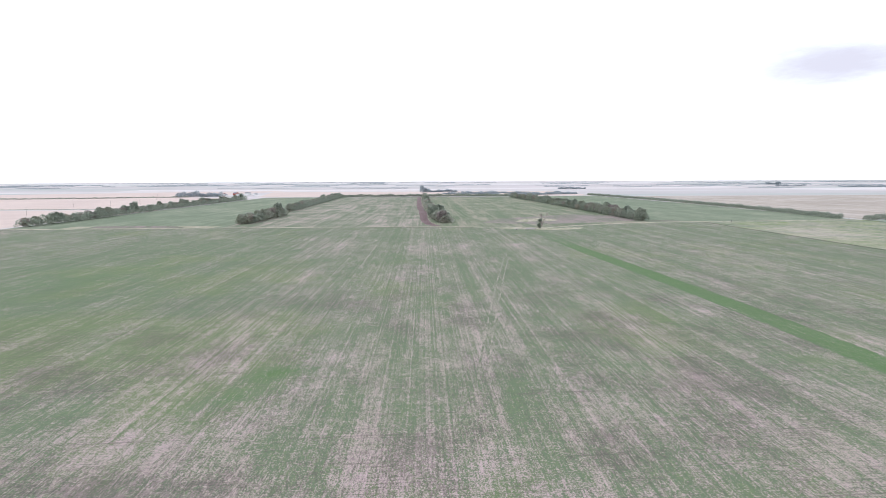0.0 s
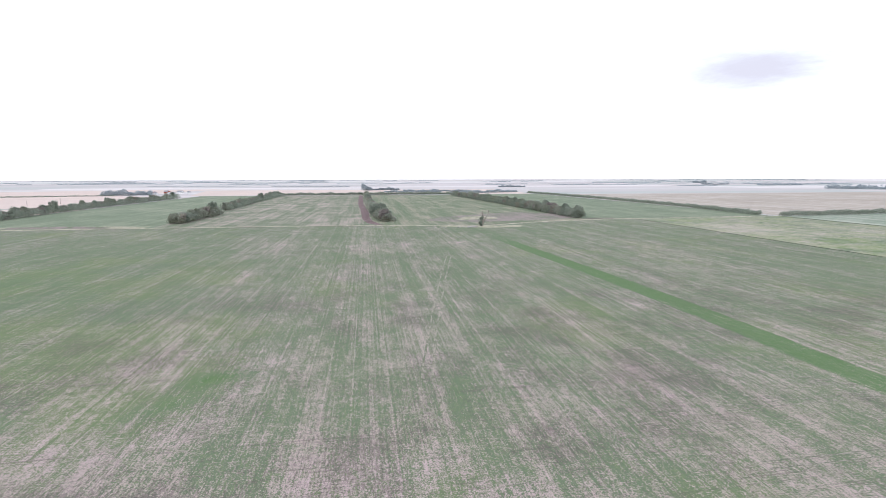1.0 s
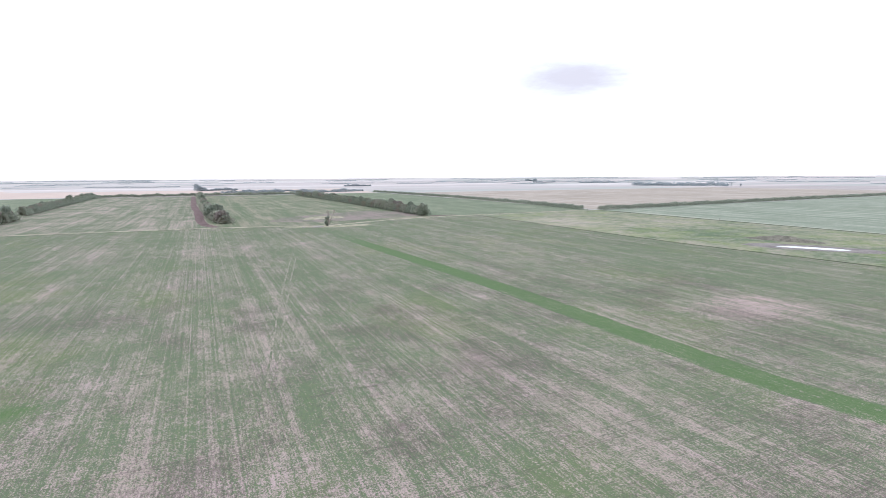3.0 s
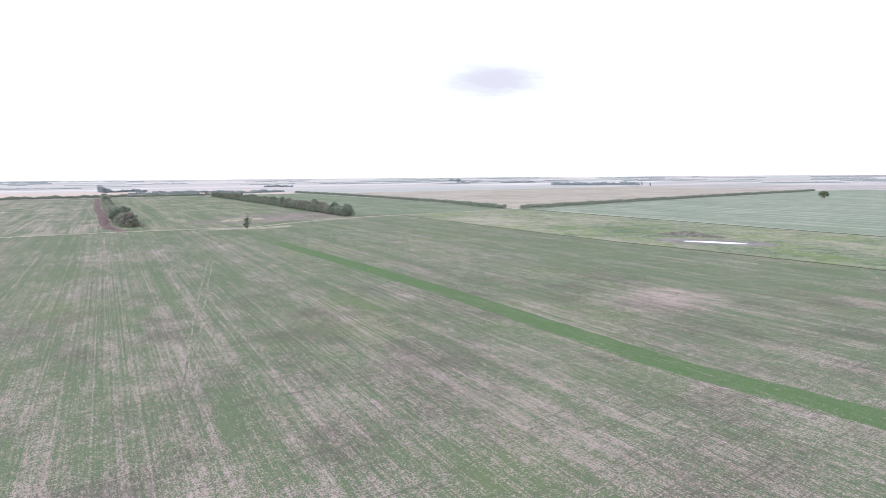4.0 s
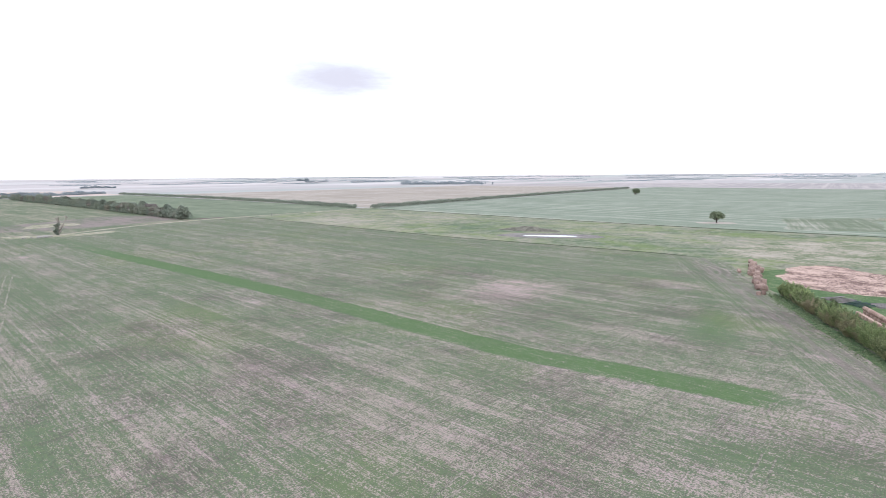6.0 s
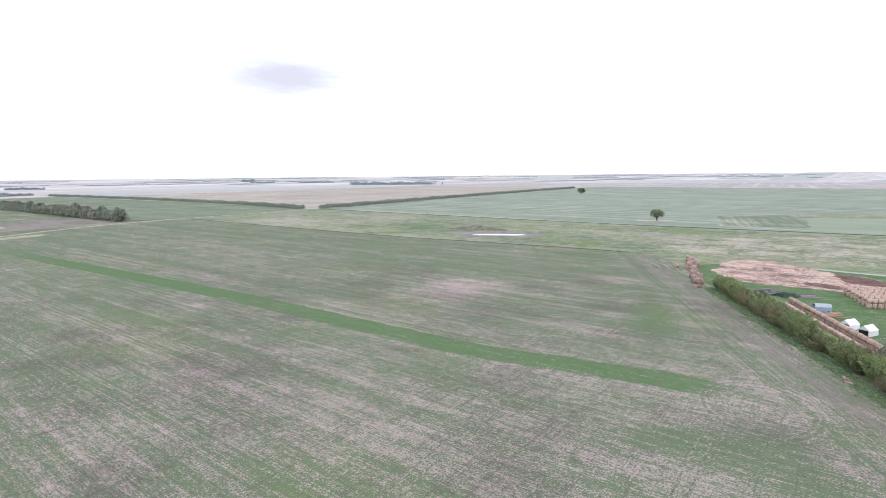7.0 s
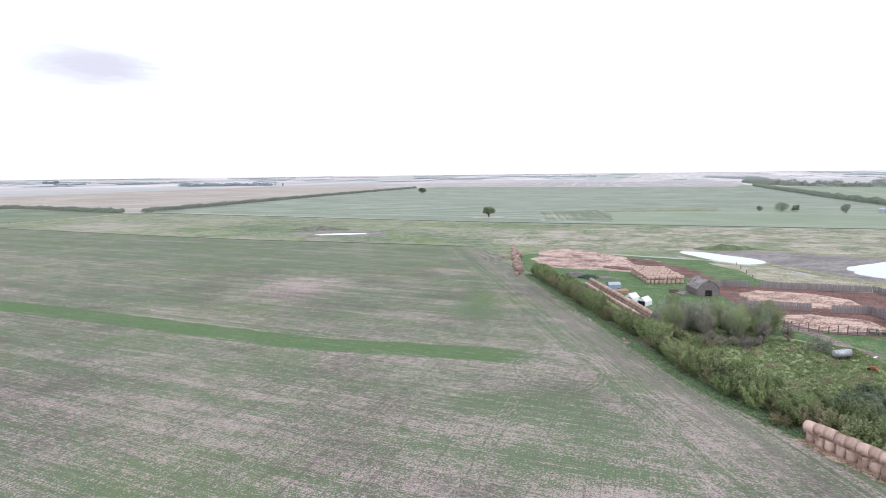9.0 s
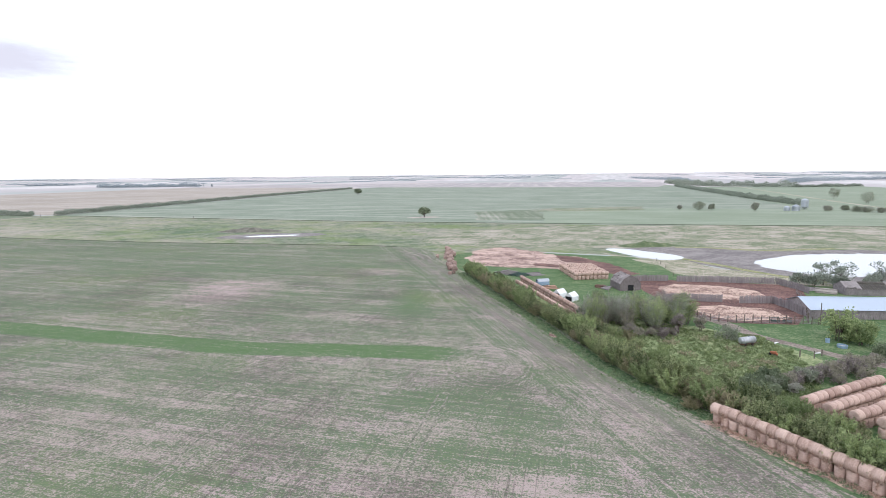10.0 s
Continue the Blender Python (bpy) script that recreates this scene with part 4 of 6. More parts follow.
ribbon("wheel_marks", [(12.0, 122), (14.8, 141), (19.5, 170), (32, 243), (46, 318)], 0.55, 0.03, MAT["mark"], "pale wheel mark across the crop", "trail", 0.25, 3)
ribbon("wheel_marks", [(14.2, 121), (17.0, 140), (21.7, 169.5), (34.3, 242), (48.4, 317)], 0.55, 0.03, MAT["mark"], "pale wheel mark across the crop", "trail", 0.25, 3, seed=2)

sheet("spilled_hay", [(139.5, 6.4), (143, 8.2), (145, 7.4), (142, 5.6)], 0.06, MAT["bedding"], "small spill of reddish hay by the verge", "ground", 0.6, 0.8, fair=True)


def mound(x, y, rx, ry, h, turn, material, label):
    """A low spoil mound with a wavering back."""
    bm = bmesh.new()
    bmesh.ops.create_grid(bm, x_segments=30, y_segments=20, size=1.0)
    for v in bm.verts:
        f = max(0.0, 1 - (v.co.x ** 2 + v.co.y ** 2))
        v.co = (v.co.x * rx, v.co.y * ry, h * f ** 1.3 * (1 + 0.5 * noise.noise(Vector((v.co.x * 4 + x, v.co.y * 3, 0)))) - 0.05)
    ob = new("spoil_mound", mesh_of(bm, "spoil_mound", material, smooth=True))
    ob.matrix_basis = pose(x, y, 0.03, 0, 0, turn)
    return tagged(ob, label, "mound", kind="structure")


mound(366, 256, 26, 8, 2.5, -72, MAT["weed_mound"], "weedy brown spoil mound beside the dugout")
mound(338, -30, 18, 7, 2.2, -70, MAT["green_mound"], "low grassy mound behind the small pond")


# ---------------------------------------------------------------- sky
def cloud(az, el, rx, ry, dense, glowing, label):
    """A grey-lilac cloud in the white sky, far off."""
    n = Nodes("thin_lilac_cloud")
    g = n.t.nodes.new("ShaderNodeTexGradient")
    g.gradient_type = "SPHERICAL"
    n.put(g.inputs["Vector"], n.place((0, 0, 0), 0, (rx, ry, 1e6)))
    grain = n.add(n.noise(300, 60, detail=5, seed=1), n.mul(n.noise(70, 20, detail=4, seed=2), 0.5))
    alpha = n.mul(n.step(n.add(g.outputs["Fac"], n.mul(grain, 0.45)), 0.0, 0.85), dense)
    glow, clear, mx = (n.t.nodes.new(k) for k in ("ShaderNodeEmission", "ShaderNodeBsdfTransparent", "ShaderNodeMixShader"))
    n.put(glow.inputs["Color"], glowing)
    n.put(mx.inputs[0], alpha)
    n.put(mx.inputs[1], clear.outputs[0])
    n.put(mx.inputs[2], glow.outputs[0])
    n.put(n.out.inputs["Surface"], mx.outputs[0])
    bm = bmesh.new()
    bmesh.ops.create_grid(bm, x_segments=24, y_segments=12, size=1.0)
    for v in bm.verts:
        v.co = (v.co.x * rx * 1.05, v.co.y * ry * 1.08, -30 * v.co.x ** 2)
    ob = new("cloud_backdrop", mesh_of(bm, "cloud", n.mat))
    az, el, r = radians(az), radians(el), 4550
    eye = Vector((r * math.sin(az) * math.cos(el), r * math.cos(az) * math.cos(el), 45 + r * math.sin(el)))
    ob.matrix_basis = look(eye, (0, 0, 45)) @ pose(0, 0, 0, 0, 180, 0)
    ob.visible_shadow = False
    return tagged(ob, label, "cloud", kind="structure")



cloud(36.4, 9.3, 760, 240, 1.0, (0.79, 0.80, 0.95), "soft lilac-grey cloud in a white overcast sky")
for az, el, rx, ry, dense in ((-30, 4.4, 260, 34, 0.7), (-27, 3.6, 150, 24, 0.6), (-20.5, 3.0, 240, 42, 0.7), (41.5, 4.2, 190, 30, 0.6), (43.6, 3.2, 210, 24, 0.7), (37.0, 1.7, 260, 22, 0.6), (12, 1.6, 220, 20, 0.5), (63, 3.6, 200, 34, 0.4), (22, 2.4, 150, 20, 0.4)):
    cloud(az, el, rx, ry, dense, (0.87, 0.90, 0.985), "faint pale streak of cloud low in the sky")

# ---------------------------------------------------------------- far woods
rng = np.random.default_rng(11)


def far_z(x, y):
    r = math.hypot(x, y)
    return 0.0 if r <= 2600 else 45.0 - r * (0.0173 - (r - 2600) * 6.72e-6)


for k in range(150):
    az, r = radians(rng.uniform(-46, 118)), 2900 + 1800 * rng.uniform(0, 1) ** 0.6
    x, y, half = r * math.sin(az), r * math.cos(az), rng.uniform(30, 260)
    tilt = az + rng.normal(0, 0.25)
    wood("far_wood", [(x - half * math.cos(tilt), y + half * math.sin(tilt)), (x + half * math.cos(tilt), y - half * math.sin(tilt))], 30, rng.uniform(2.2, 5.0), int(half * 7), 2.2, "leaf_hazed", "far clump of prairie trees, blue-grey haze painted into its leaves", k, 0.5, far_z(x, y) - 1, 25.0)
for k, (pts, width, h, count) in enumerate([
        ([(1800, 1980), (1990, 1640)], 60, 13, 3200), ([(2050, 3300), (2120, 3260)], 30, 14, 700), ([(650, 2700), (780, 2680)], 20, 9, 700),
        ([(1850, 2890), (1990, 2850)], 20, 10, 600), ([(2000, 2640), (2190, 2560)], 22, 9, 700), ([(3760, 900), (3800, 480)], 40, 12, 1400),
        ([(1610, -470), (1740, -300), (1900, -265), (2200, -225)], 30, 14, 3600), ([(1690, -640), (1640, -540), (1610, -470)], 16, 7, 900),
        ([(2300, -300), (3000, -330), (3600, -150)], 60, 14, 3600), ([(2200, -620), (2500, -760), (2900, -1250)], 60, 13, 3400),
        ([(-11, 2090), (20, 2110)], 22, 18, 500), ([(20, 2140), (130, 2180)], 14, 8, 600), ([(60, 1800), (240, 1760)], 16, 6, 900), ([(130, 1950), (330, 1880)], 16, 6, 900),
        ([(250, 1640), (480, 1760)], 22, 8, 1400), ([(-690, 1590), (-600, 1680)], 30, 13, 900)]):
    wood("far_wood", pts, width, h, count * 3, 1.9, "leaf_hazed" if k not in (6, 7) else "leaf", "far belt of prairie trees with haze painted into its leaves", 60 + k, 0.45, far_z(*pts[0]) - 0.5, 14.0)
for k in range(14):
    s = rng.uniform(0, 1)
    wood("far_wood", [(1760 + 90 * s + k * 3, 1900 - 400 * s), (1764 + 90 * s + k * 3, 1896 - 400 * s)], 5, rng.uniform(13, 19), 60, 1.9, "leaf_hazed", "spruce in the far grove with haze painted into its colour", 100 + k, 0.3)

# ---------------------------------------------------------------- shelterbelts and hedges
wood("cross_hedge", [(-230, 1545), (0, 1552), (236, 1556)], 10, 6.5, 16000, 1.3, "leaf", "dense dark green hedge across the field end", 1)
wood("long_hedge", [(470, 612), (490, 800), (500, 1100), (486, 1640)], 8, 5.6, 32000, 0.85, "leaf", "long clipped-looking dark green hedge", 2, 0.2)
wood("east_hedge", [(480, 590), (700, 622), (960, 660), (1240, 695), (1540, 728)], 8, 5.6, 34000, 0.85, "leaf", "long dark green hedge between two fields", 3, 0.2)
wood("bins_hedge", [(775, -238), (960, -224), (1155, -217), (1450, -208), (1760, -203)], 12, 6.8, 26000, 1.05, "leaf", "dark green hedge running to the far wood", 4, 0.3)

r2 = np.random.default_rng(5)
BELT = "old deciduous tree in a field shelterbelt"
belt_kinds = [tree("shelterbelt_tree", BELT, "tree", r2, 11.0, 4.8, 0.6, 1100, 0.95, 30, m, 0.28, 1, 0, 5, "shelterbelt trees") for m in ("leaf", "leaf_grey", "leaf", "leaf_grey", "leaf_purple")]


def belt(line, gap, rows, size):
    out = []
    for k in range(rows):
        for x, y, a in line_of(line, gap):
            off = (k - (rows - 1) / 2) * 6.0
            out.append((x - math.sin(radians(a)) * off, y + math.cos(radians(a)) * off, a))
    return out


for k, line in enumerate(([(-400, 565), (-402, 680), (-416, 800), (-424, 1000), (-430, 1360)], [(-190, 586), (-187, 748)], [(-199, 825), (-212, 1100), (-226, 1530)], [(24, 582), (12, 720), (6, 1000), (2, 1540)], [(239, 598), (241, 760), (240, 1000), (230, 1460)])):
    wood("shelterbelt_brush", line, 16, 9.0, int(20 * (line[-1][1] - line[0][1])), 1.1, ("leaf", "leaf_grey")[k % 2], "dense brush filling the shelterbelt", 200 + k, 0.25)
places = belt([(-400, 572), (-402, 680), (-416, 800), (-424, 1000), (-430, 1330)], 11.5, 1, 1)
places += belt([(-190, 592), (-187, 740)], 8.0, 2, 1) + belt([(-199, 830), (-212, 1100), (-226, 1500)], 11.5, 1, 1)
places += belt([(22, 590), (12, 720), (6, 1000), (2, 1480)], 13.0, 1, 1) + belt([(20, 590), (14, 700)], 9, 2, 1)
places += belt([(238, 604), (241, 760), (240, 1000), (230, 1440)], 13, 2, 1)
plant_row(belt_kinds, places, r2, 1.6, (0.85, 1.25))

lone = tree("lone_tree", "lone round-crowned tree on a bare mound in the crop", "tree", r2, 9.8, 6.8, 3.2, 1500, 0.75, 40, "leaf_dark", 0.3, 4)
lone.matrix_basis = spot(520, 166, 0)
tree("lone_tree", "lone broad tree far out in the crop", "tree", r2, 12.5, 9.0, 4.2, 1300, 1.0, 34, "leaf_dark", 0.4, 4).matrix_basis = spot(1100, 505)
for x, y, h, r in ((672, -106, 9.0, 7.5), (668, -118, 7, 4), (674, -86, 5.5, 3.0), (652, -157, 10, 4.2), (940, -326, 19, 7.5), (818, -322, 15, 9), (676, -231, 5, 5.5), (684, -250, 5, 5), (664, -254, 5.5, 6), (654, -258, 5.5, 6), (646, -268, 5, 6)):
    tree("field_tree", "deciduous tree standing alone in the fields", "tree", r2, h, r, h * 0.14, 1300, 0.6, 34, "leaf_grey", 0.2, 2, 0, 6).matrix_basis = spot(x, y, r2.uniform(0, 360))

# ---------------------------------------------------------------- the yard's hedge
r3 = np.random.default_rng(21)
HB = "leafy green shrub in the dense field hedge"
hedge_kinds = [shoot_shrub("hedge_shrub", HB, r3, h, r, 4800, 0.13, k, m, "hedge shrubs") for h, r, k, m in ((4.4, 2.3, 34, "leaf_hedge"), (4.9, 2.0, 30, "leaf_hedge"), (4.1, 2.5, 38, "leaf_bright"), (3.8, 2.2, 32, "leaf_olive"), (4.2, 2.4, 34, "leaf_hedge"), (3.4, 2.4, 34, "leaf_olive"))]
spots = line_of([(53, -64.8), (100.3, -27.5), (117.3, -12), (145.3, 2.5), (183.3, 24.5), (227.3, 49.5)], 1.75)
plant_row(hedge_kinds, spots, r3, 0.7, (1.0, 1.3), (0.72, 1.1))
plant_row(hedge_kinds, line_of([(170, 16.2), (183, 23.6), (200, 33.5)], 2.2), r3, 0.6, (1.05, 1.3), (0.9, 1.15), False)
spots = line_of([(58, -70), (104, -33), (112, -28)], 2.4)
plant_row(hedge_kinds, spots, r3, 0.8, (0.75, 1.0), (0.85, 1.1), False)
plant_row(hedge_kinds, line_of([(105.5, -35.5), (101, -40.2), (95.5, -47)], 1.8), r3, 0.5, (0.6, 0.8), (0.85, 1.05), False)
low_spots = [(118 + u * 1.05 + r3.normal(0, 1.5), -19 + u * 0.5 + r3.normal(0, 2.2), 0) for u in np.linspace(-14, 42, 44)]
plant_row(hedge_kinds, low_spots, r3, 1.2, (0.7, 1.05), (0.6, 0.95), False)



def set_or_copy(kinds, i, which, m):
    """Moves the first of each kind, then copies."""
    if i < len(kinds):
        kinds[i].matrix_basis = m
    else:
        copy_thing(kinds[which], m)


TH = "half-bare tall shrub in the yard thicket"
thicket = [shoot_shrub("thicket_shrub", TH, r3, h, 3.3, n, 0.17, 46, m, "thicket shrubs", "grey_bark", 0.05, 0.2, 0.55) for h, n, m in ((9.4, 2300, "leaf_grey"), (8.8, 2300, "leaf_purple"), (8.2, 4200, "leaf_hedge"), (8.8, 3600, "leaf_bright"))]
for i in range(42):
    u = (i + 0.5) / 42
    m = spot(158 + r3.normal(0, 4.6) + 6 * u, -2 - 27 * u + r3.normal(0, 1.0), r3.uniform(0, 360), r3.uniform(0.72, 1.08))
    set_or_copy(thicket, i, (0, 1, 0, 3, 0, 1)[i % 6] if u < 0.5 else (2, 1, 0, 3, 0, 2)[i % 6], m)
PB = "purple-brown twiggy bush among the yard weeds"
purple = [tree("twiggy_bush", PB, "bush", r3, 3.6, 2.6, 0.2, 2200, 0.2, 26, m, 0.05, 5, 0.3, 7, "twiggy bushes", bare=0.5) for m in ("leaf_purple", "leaf_grey")]
for i, (x, y, s) in enumerate(((118, -41, 0.8), (121, -45, 0.9), (124, -49, 1.05), (127, -53, 1.1), (130, -56.5, 1.1), (133, -60, 1.0), (116, -38, 0.8), (114, -41, 0.7), (121, -51, 0.8), (126, -57, 0.9), (122.5, -47, 1.1), (125.6, -51, 1.15), (128.5, -55, 1.2), (131.5, -58.5, 1.15), (134.5, -62, 1.1), (119.5, -43, 1.0), (136, -58, 0.8), (147.1, -11.1, 0.75), (146.5, -14.9, 0.85), (147.7, -18, 0.8), (146.9, -20.8, 0.95), (151, -13, 0.8), (149, -23, 0.7))):
    m = spot(x, y, i * 70, s)
    set_or_copy(purple, i, 1 if i in (1, 6, 7) else 0, m)
for x, y, h, r, lm in ((150, -36, 3.6, 3.0, "leaf_grey"), (156, -31, 4.6, 1.9, "leaf_purple"), (152, -25, 5.5, 2.2, "leaf_purple")):
    tree("yard_bush", "grey twiggy bush beside the yard track", "bush", r3, h, r, 0.2, 1100, 0.26, 22, lm, 0.05, 5, 0.3, 7, bare=0.5).matrix_basis = spot(x, y)
for x, y, h, r in ((155, -62.6, 8.2, 4.4), (152, -66.5, 5.8, 4.0), (158, -66, 5.5, 3.2)):
    tree("yard_tree", "fresh green leafy tree by the water tubs", "tree", r3, h, r, 0.5, 2000, 0.36, 30, "leaf_bright", 0.12, 3, 0.2).matrix_basis = spot(x, y)
for x, y, h, r in ((113, -33.5, 2.6, 2.4), (116, -35, 2.8, 2.6), (119, -38, 3.0, 2.6), (112, -36.5, 2.4, 2.2), (116, -39, 2.6, 2.4), (143, -68, 3.4, 3.4), (139, -72, 3.4, 3.4), (146, -73, 3.6, 3.4), (142, -77, 3.6, 3.2)):
    tree("yard_shrub", "dense dark green shrub behind the yard track", "shrub", r3, h, r, 0.15, 2600, 0.24, 30, "leaf_dark", 0.06, 4, 0.3).matrix_basis = spot(x, y)
for x, y, h, r in ((231, -75, 4.5, 3.5), (229, -80, 5.0, 3.5), (233, -84, 8.6, 4.6), (236, -91, 9.2, 5.2), (228, -88, 4.0, 3.5), (232, -100, 5.0, 3.5), (236, -104, 9.2, 5.0), (238, -112, 9.5, 5.0)):
    tree("slough_tree", "open-crowned willow at the slough's edge", "tree", r3, h, r, 0.8, 1000, 0.38, 26, "leaf", 0.14, 3, 0.2, 10, bare=1.0).matrix_basis = spot(x, y, r3.uniform(0, 360))


def tufts(name, count, region, size, height, leaf_mat, label, seed):
    """Rank grass and weeds as upright blades in clumps."""
    rg = np.random.default_rng(seed)
    cx, cy, hh = region(rg, count // 14)
    k = rg.integers(0, len(cx), count)
    c = np.stack([cx[k] + rg.normal(0, size * 1.1, count), cy[k] + rg.normal(0, size * 1.1, count), rg.uniform(0.05, 1.0, count) * height * hh[k] * 0.6 + 0.08], 1)
    ob = new(name, quads_mesh(name, c, size * rg.uniform(0.5, 1.2, count), MAT[leaf_mat], rg, 0.6, 1.8))
    return tagged(ob, label, "weeds", kind="stuff")


def lot(rg, n):
    u, v = rg.uniform(0, 1, n), rg.uniform(0, 1, n)
    return 105 + 56 * u + (10 - 16 * u) * v, -28 + 22 * u - v * (18 + 20 * u + 4 * np.sin(u * 3)), np.clip(rg.normal(0.5, 0.4, n), 0.1, 1.7) * (0.55 + 0.6 * (np.sin(u * 23 + 5 * v) * np.sin(v * 17 - 4 * u) > 0.1))


def along_hedge(rg, n):
    line = np.array([(53, -61), (98.4, -23.8), (115.4, -8.8), (143.4, 6.2), (181.4, 28.2), (228, 54)], float)
    at = np.concatenate([[0], np.cumsum(np.linalg.norm(np.diff(line, axis=0), axis=1))])
    s = rg.uniform(0, at[-1], n)
    w = rg.normal(0, 1.5, n)
    return np.interp(s, at, line[:, 0]) - 0.5 * w, np.interp(s, at, line[:, 1]) + 0.85 * w, np.clip(rg.normal(0.6, 0.2, n), 0.2, 1)


tufts("weeds", 70000, lot, 0.155, 0.62, "weeds", "rank green weeds and tall grass in the lot", 1)


def lot_patches(rg, n):
    k = rg.integers(0, 9, n)
    px, py = np.array([122, 128, 134, 140, 131, 147, 118, 126, 143.0])[k], np.array([-27, -33, -24, -36, -41, -30, -30, -38, -22.0])[k]
    return px + rg.normal(0, 1.3, n), py + rg.normal(0, 1.0, n), np.clip(rg.normal(0.9, 0.3, n), 0.3, 1.6)


tufts("tall_weeds", 9000, lambda rg, n: tuple(v[::5] for v in lot(rg, n)), 0.27, 1.3, "leaf_bright", "tall clumps of fresh green weeds", 6)
tufts("dry_tufts", 2600, lot_patches, 0.22, 1.3, "dry_blades", "bleached tall grass tufts among the weeds", 4)
tufts("verge_grass", 22000, along_hedge, 0.16, 0.5, "verge_blades", "lush grass at the foot of the hedge", 2)

# ---------------------------------------------------------------- hay bales
def bale_mesh(seed, material, sag=0.0):
    """A round bale, axis along z, 1.5 m long and 1.6 m through, with a shaggy rim."""
    rg = np.random.default_rng(seed)
    prof = [(0.0, -0.75), (0.42, -0.755), (0.71, -0.74), (0.785, -0.66), (0.80, -0.3), (0.805, 0.3), (0.785, 0.66), (0.71, 0.74), (0.42, 0.755), (0.0, 0.75)]
    bm, rings, sides = bmesh.new(), [], 22
    for r, z in prof:
        if r == 0:
            rings.append([bm.verts.new((0, 0, z))])
            continue
        rings.append([bm.verts.new((math.cos(2 * math.pi * k / sides) * r * (1 + rg.normal(0, 0.012)), math.sin(2 * math.pi * k / sides) * r * (1 - sag + rg.normal(0, 0.012)), z + rg.normal(0, 0.014))) for k in range(sides)])
    for a, b in zip(rings, rings[1:]):
        for k in range(sides):
            q = [a[k % len(a)], a[(k + 1) % len(a)], b[(k + 1) % len(b)], b[k % len(b)]]
            bm.faces.new(list(dict.fromkeys(q)))
    bmesh.ops.recalc_face_normals(bm, faces=bm.faces)
    return mesh_of(bm, "hay_bale", MAT[material], smooth=True)


BALES = [bale_mesh(s, "hay", 0.03) for s in range(5)]
OLD = [bale_mesh(s + 20, "hay_old", 0.12) for s in range(3)]
rb = np.random.default_rng(3)


def bale(m, label, group, meshes=BALES, name="hay_bale"):
    ob = new(name, meshes[rb.integers(len(meshes))])
    ob.matrix_basis = m
    return tagged(ob, label, "hay bale", group)


def bale_row(x, y, turn, count, group, gap=1.6, missing=(), size=1.0):
    """Bales stood on end with bales laid along the row on top of them."""
    for k in range(count):
        dx, dy = math.cos(radians(turn)) * gap * k, math.sin(radians(turn)) * gap * k
        jx, jy = rb.normal(0, 0.05, 2)
        bale(pose(x + dx + jx, y + dy + jy, 0.83 * size, rb.normal(0, 1.2), rb.normal(0, 1.2), rb.uniform(0, 360)) @ Matrix.Diagonal((size, size, 1.08 * size, 1)), "round hay bale standing on end in a stacked row", group)
        if k not in missing:
            bale(pose(x + dx + jy, y + dy + jx, 2.53 * size + rb.normal(0, 0.03), 90 + rb.normal(0, 1.5), 0, turn + 90 + rb.normal(0, 2.5)) @ pose(0, 0, 0, 0, 0, rb.uniform(-8, 8)) @ Matrix.Diagonal((1.18 * size, 1.18 * size, 1.07 * size, 1)), "round hay bale laid on top of a stacked row", group)


bale_row(97.2, -24.8, -137.2, 23, "bales of the field row", 1.607)
for i, (x, y) in enumerate(((104.4, -39.9), (102.2, -42.9), (99.9, -46.0), (97.9, -49.2))):
    bale_row(x, y, -48.5, 15, "bales of the yard rows", 1.58)
for x, y, c, low in ((166.0, 1.2, 44, ()), (164.4, 3.2, 43, range(50))):
    bale_row(x, y, 26.8, c, "bales along the hedge", 1.23, low, 0.76)


def bale_block():
    """The big stack by the bedding ground: rows two bales high."""
    bm = bmesh.new()
    kinds = [bale_mesh(s + 40, "hay_pink", 0.03) for s in range(3)]
    ux, uy = math.cos(radians(-67)), math.sin(radians(-67))
    for row in range(7):
        for k in range(9):
            x, y = 222.3 + row * 3.35 + ux * 1.6 * k + rb.normal(0, 0.08), 5.0 + row * 1.15 + uy * 1.6 * k + rb.normal(0, 0.08)
            for m in (pose(x, y, 0.79, 0, 0, rb.uniform(0, 360)), pose(x, y, 2.3 + rb.normal(0, 0.07), 90, 0, 23 + rb.normal(0, 4))):
                before = len(bm.verts)
                bm.from_mesh(kinds[rb.integers(3)])
                bm.verts.ensure_lookup_table()
                bmesh.ops.transform(bm, matrix=m, verts=bm.verts[before:])
    ob = new("bale_stack", mesh_of(bm, "bale_stack", MAT["hay_pink"], smooth=True))
    return tagged(ob, "big stack of round hay bales in two layers", "hay bales", kind="stuff")


bale_block()


